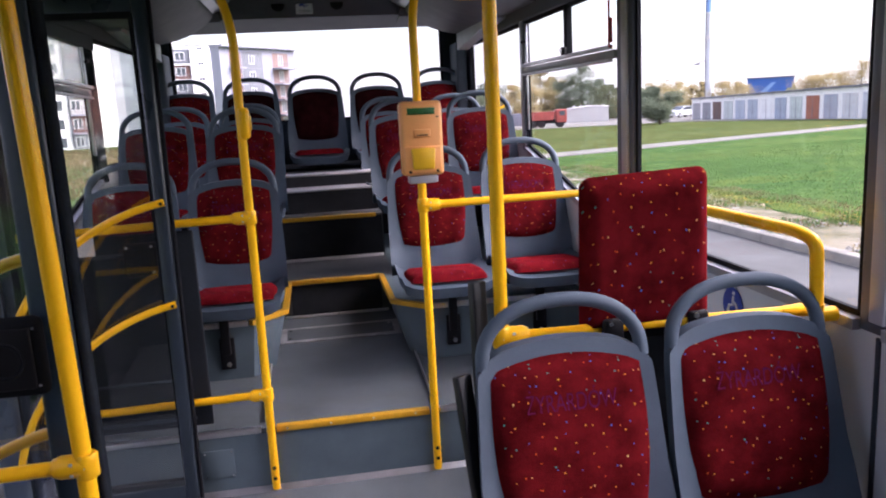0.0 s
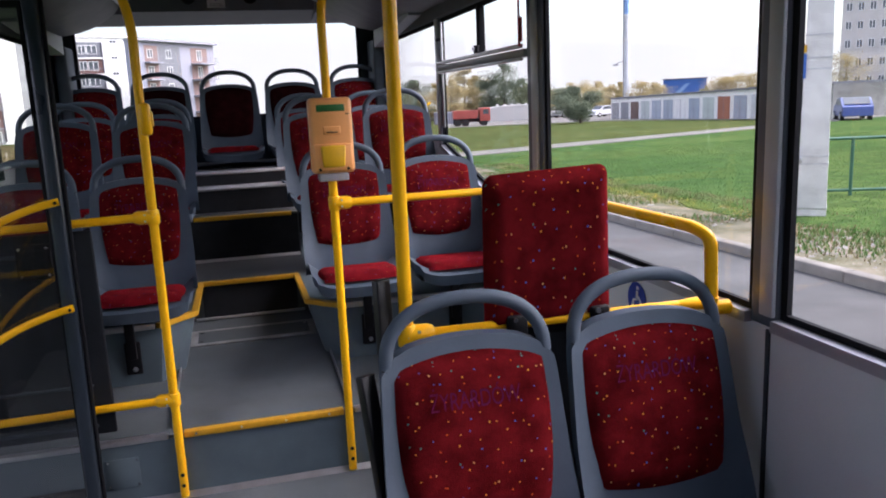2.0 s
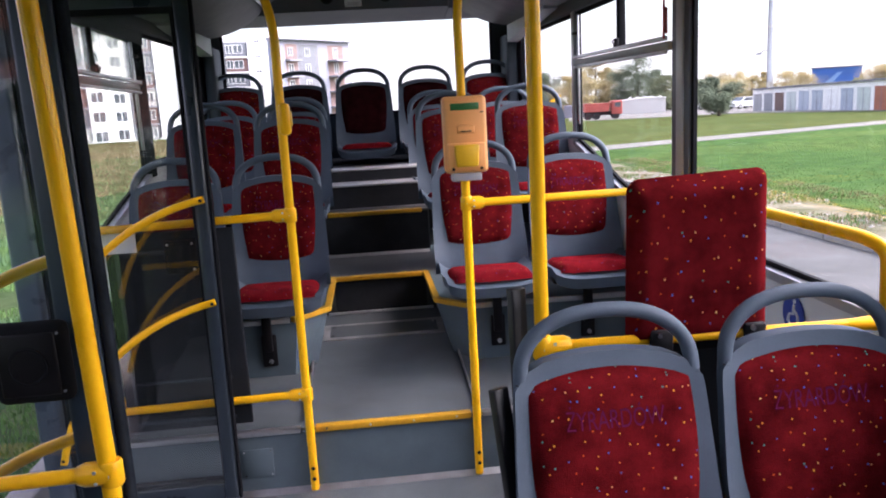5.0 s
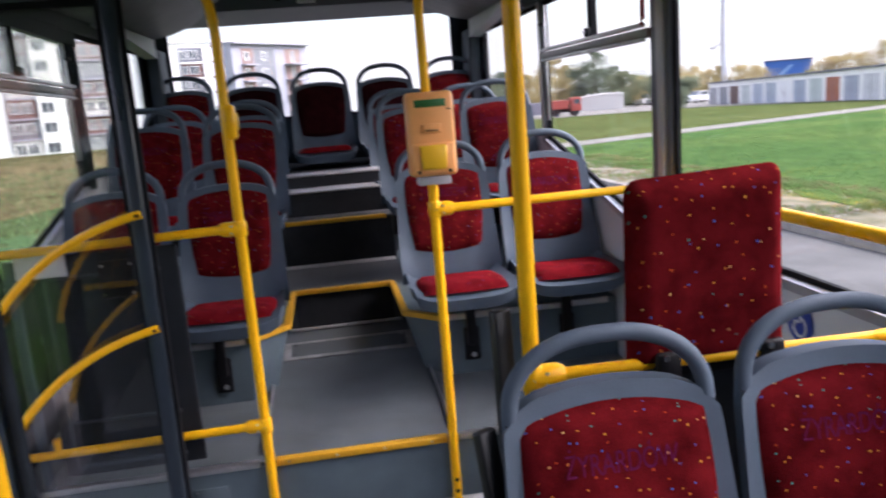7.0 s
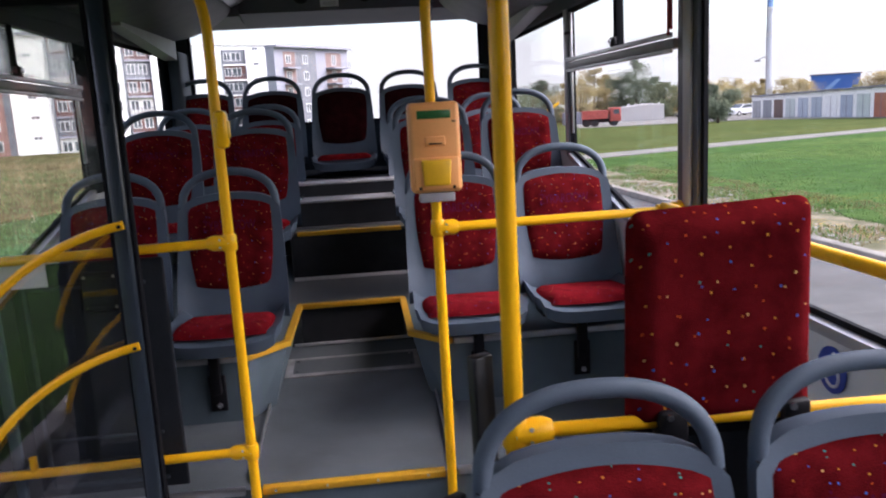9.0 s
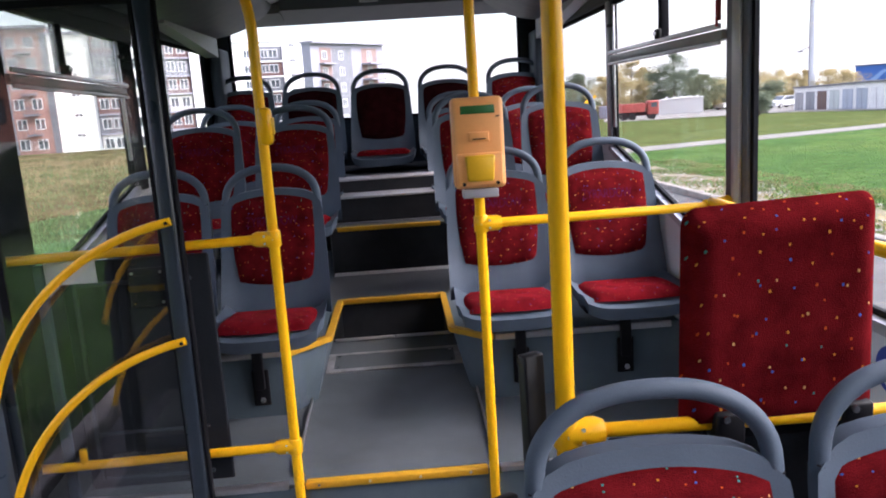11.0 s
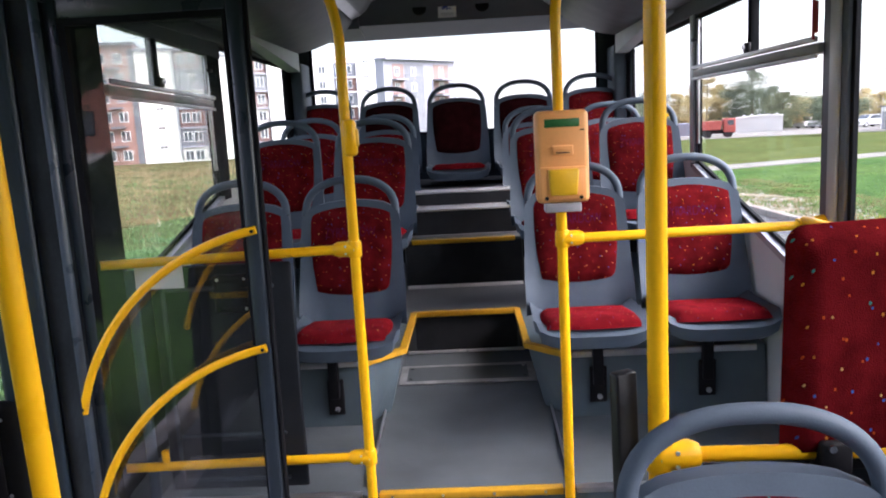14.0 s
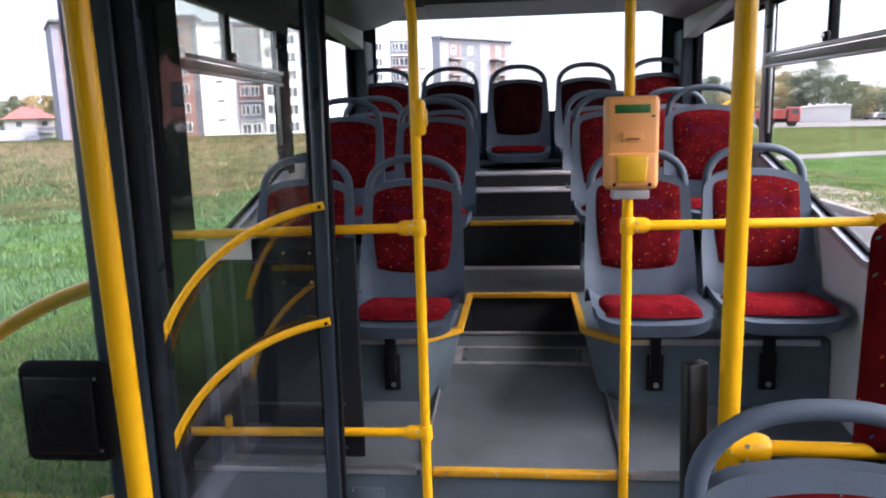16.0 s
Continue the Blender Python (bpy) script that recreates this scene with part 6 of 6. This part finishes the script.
# trees ----------------------------------------------------------------------
def tree(az, d, height, width, mat, label, seed, name="tree", trunk=0.28, leaf=0.30, n=900, bare=0.25, pine=False):
    r = random.Random(seed)
    x, y = at_az(az, d)
    ob = thing(name, (x, y, gz(y)), label, "tree" if name == "tree" else "bush")
    b = bmesh.new()
    lean = r.uniform(-0.3, 0.3)
    tube(b, [(0, 0, -0.3), (lean * 0.3, 0, height * 0.35), (lean, 0.1, height * 0.9)], lambda t: trunk * height / 12 * (1 - 0.85 * t) + 0.02, 8)
    tips = []
    for k in range(16 if not pine else 12):
        t = bare + (0.95 - bare) * (k + r.random()) / (16 if not pine else 12)
        a = r.uniform(0, 2 * math.pi)
        env = math.sin(math.pi * min(1, max(0.05, (t - bare * 0.6) / (1 - bare * 0.6))) ** 0.8) ** 0.7
        ln = width / 2 * env * r.uniform(0.55, 1.0)
        p0 = Vector((lean * t, 0, height * t * 0.92))
        p1 = p0 + Vector((math.cos(a) * ln, math.sin(a) * ln, ln * r.uniform(0.1, 0.5)))
        tube(b, [p0, (p0 + p1) / 2 + Vector((0, 0, 0.08 * ln)), p1], lambda t2: 0.05 * height / 10 * (1 - 0.8 * t2) + 0.008, 5)
        tips += [(p1, ln), ((p0 + p1) / 2, ln)]
    part("trunk", b, M_BARK, ob)
    vv, ff = [], []
    for k in range(n):
        c0, ln = r.choice(tips)
        rad = 0.28 * max(ln, width * 0.15) + 0.1
        c = c0 + Vector([max(-1.25, min(1.25, r.gauss(0, 0.9))) * rad * q for q in (1, 1, 0.75)])
        if c.z < height * bare * 0.7:
            continue
        u = Vector((r.uniform(-1, 1), r.uniform(-1, 1), r.uniform(-1, 1))).normalized()
        v = u.orthogonal().normalized()
        s_ = leaf * r.uniform(0.5, 1.2)
        q = len(vv)
        vv += [c - u * s_, c + v * s_ * 0.6, c + u * s_, c - v * s_ * 0.6]
        ff.append((q, q + 1, q + 2, q + 3))
    me = bpy.data.meshes.new("crown")
    me.from_pydata([tuple(p) for p in vv], [], ff)
    me.materials.append(mat)
    shared("crown", me, ob)
    return ob


tr_rng = random.Random(21)
KINDS = {"y": (M_LEAF_Y, "autumn tree with yellowing leaves"), "g": (M_LEAF_G, "tall green tree with an open crown"), "p": (M_LEAF_P, "dark pine with an uneven crown")}
for i, (az, top, wd, kind) in enumerate(((11.2, 1.2, 7, "g"), (12.5, 1.0, 7, "p"), (13.7, 1.5, 6, "p"), (15.0, 1.3, 5, "y"), (15.9, 1.6, 4, "y"), (16.9, 2.45, 5, "y"), (17.8, 1.9, 4, "y"), (18.9, 1.4, 5, "p"), (19.9, 2.8, 6, "p"), (20.9, 1.4, 5, "p"), (21.7, 0.9, 5, "g"), (22.7, 0.45, 5, "y"), (23.9, 0.45, 5, "g"), (25.2, 0.75, 6, "y"), (26.5, 0.9, 6, "y"), (27.4, 0.5, 4, "y"), (28.1, 0.95, 1.4, "y"), (29.6, 0.75, 4, "y"), (30.4, 0.55, 4, "y"), (35.2, 0.7, 5, "y"), (35.8, 0.75, 6, "y"), (36.9, 0.8, 6, "y"), (38.0, 1.5, 6, "y"), (39.9, 2.2, 4, "g"), (41.2, 1.85, 8, "g"), (42.6, 1.9, 8, "y"))):
    d = 118 + tr_rng.uniform(-8, 12) if az < 29 else 112
    hgt = 1.48 + d * math.tan(radians(top)) - gz(-2.5 + d * math.cos(radians(az)))
    mat, label = KINDS[kind]
    tree(az, d, hgt, wd * 1.15, mat, label, 100 + i, leaf=0.085, n=14000 if az < 25 else 6500, bare=0.12)


def woods(n_):
    """A ragged belt of undergrowth behind the yard."""
    r, vv, ff = random.Random(77), [], []
    while len(ff) < n_:
        az = r.uniform(8.0, 44.0)
        d = r.uniform(126, 140)
        x, y = at_az(az, d)
        top = 2.6 + 2.0 * noise.noise(Vector((az * 0.9, 2.0, 0))) + 1.0 * noise.noise(Vector((az * 3.1, 5.0, 0)))
        c = Vector((x, y, gz(y) + max(0.6, top) * r.random() ** 0.7))
        u = Vector((r.uniform(-1, 1), r.uniform(-1, 1), r.uniform(-1, 1))).normalized()
        v, s_, k = u.orthogonal().normalized(), 0.22 * r.uniform(0.5, 1.2), len(vv)
        vv += [c - u * s_, c + v * s_ * 0.6, c + u * s_, c - v * s_ * 0.6]
        ff.append((k, k + 1, k + 2, k + 3))
    me = bpy.data.meshes.new("far_woods")
    me.from_pydata([tuple(p) for p in vv], [], ff)
    me.materials.append(M_LEAF_G)
    return tagged(new("far_woods", me), "ragged belt of dull green undergrowth behind the yard", "woods", "", "stuff")


woods(60000)
tree(25.4, 74, 3.45, 4.9, M_LEAF_P, "wide dark green conifer bush on the lawn", 55, "bush", 0.5, 0.10, 15000, 0.03, True)
for i, (az, hh, kind) in enumerate(((-37.2, 9.0, "g"), (-36.0, 9.6, "g"), (-34.8, 9.2, "g"), (-33.7, 9.4, "y"), (-32.8, 9.8, "y"), (-32.0, 9.3, "g"))):
    mat, label = KINDS[kind]
    tree(az, 195, hh, 7.5, mat, "distant " + label, 300 + i, leaf=0.28, n=3500, bare=0.05)

# brick house, hedge and trees ahead of the bus, mirrored in the door glass
bh = thing("brick_house", (-11.4, -28.0, gz(-28)), "brick house on a grey ground floor with narrow dark windows", "house")
M_BRICKD = material("dark_red_brick", (0.46, 0.20, 0.15), 0.85, vary=0.2, scale=3, fine=30, bump=0.3)
part("ground_floor", one_box(-6.02, 6.02, -6.1, 0.06, -1, 2.95), M_CONC, bh, "grey rendered ground floor", smooth=False)
part("wall", one_box(-6, 6, -6, 0, 2.95, 6.0), M_BRICKD, bh, smooth=False)
part("roof", prism(bmesh.new(), [(-6.5, 6.0), (-3, 8.0), (0.5, 6.0)], 0, -6.3, 6.3), M_BRICKD, bh, smooth=False)
for x in (-2.69, -1.61, -0.53, 0.55, 1.63):
    wf = part("window", one_box(x - 0.27, x + 0.27, -0.02, 0.06, 3.6, 4.55), M_BLACK, bh, smooth=False)
    part("pane", one_box(x - 0.22, x + 0.22, 0.05, 0.08, 3.65, 4.5), M_PANE, wf, smooth=False)
for i, (x, y, hh, ww) in enumerate(((-6.6, -17.4, 9.6, 5.0), (-8.9, -18.0, 9.9, 5.0), (-11.2, -17.8, 9.2, 5.0), (-4.4, -17.0, 9.6, 5.0), (-17.5, -27.0, 12.0, 8), (-10.0, -22.4, 2.2, 5), (-13.6, -23.0, 2.1, 5), (-6.6, -21.9, 2.2, 5))):
    az_, d_ = math.degrees(math.atan2(x, y + 2.5)), math.hypot(x, y + 2.5)
    low = hh < 3
    tree(az_, d_, hh, ww, M_LEAF_P, "dark green hedge bush before the brick house" if low else "dark green tree beside the brick house", 500 + i, "bush" if low else "tree", 0.3, 0.20, 4000 if low else 6500, 0.04 if low else 0.47)
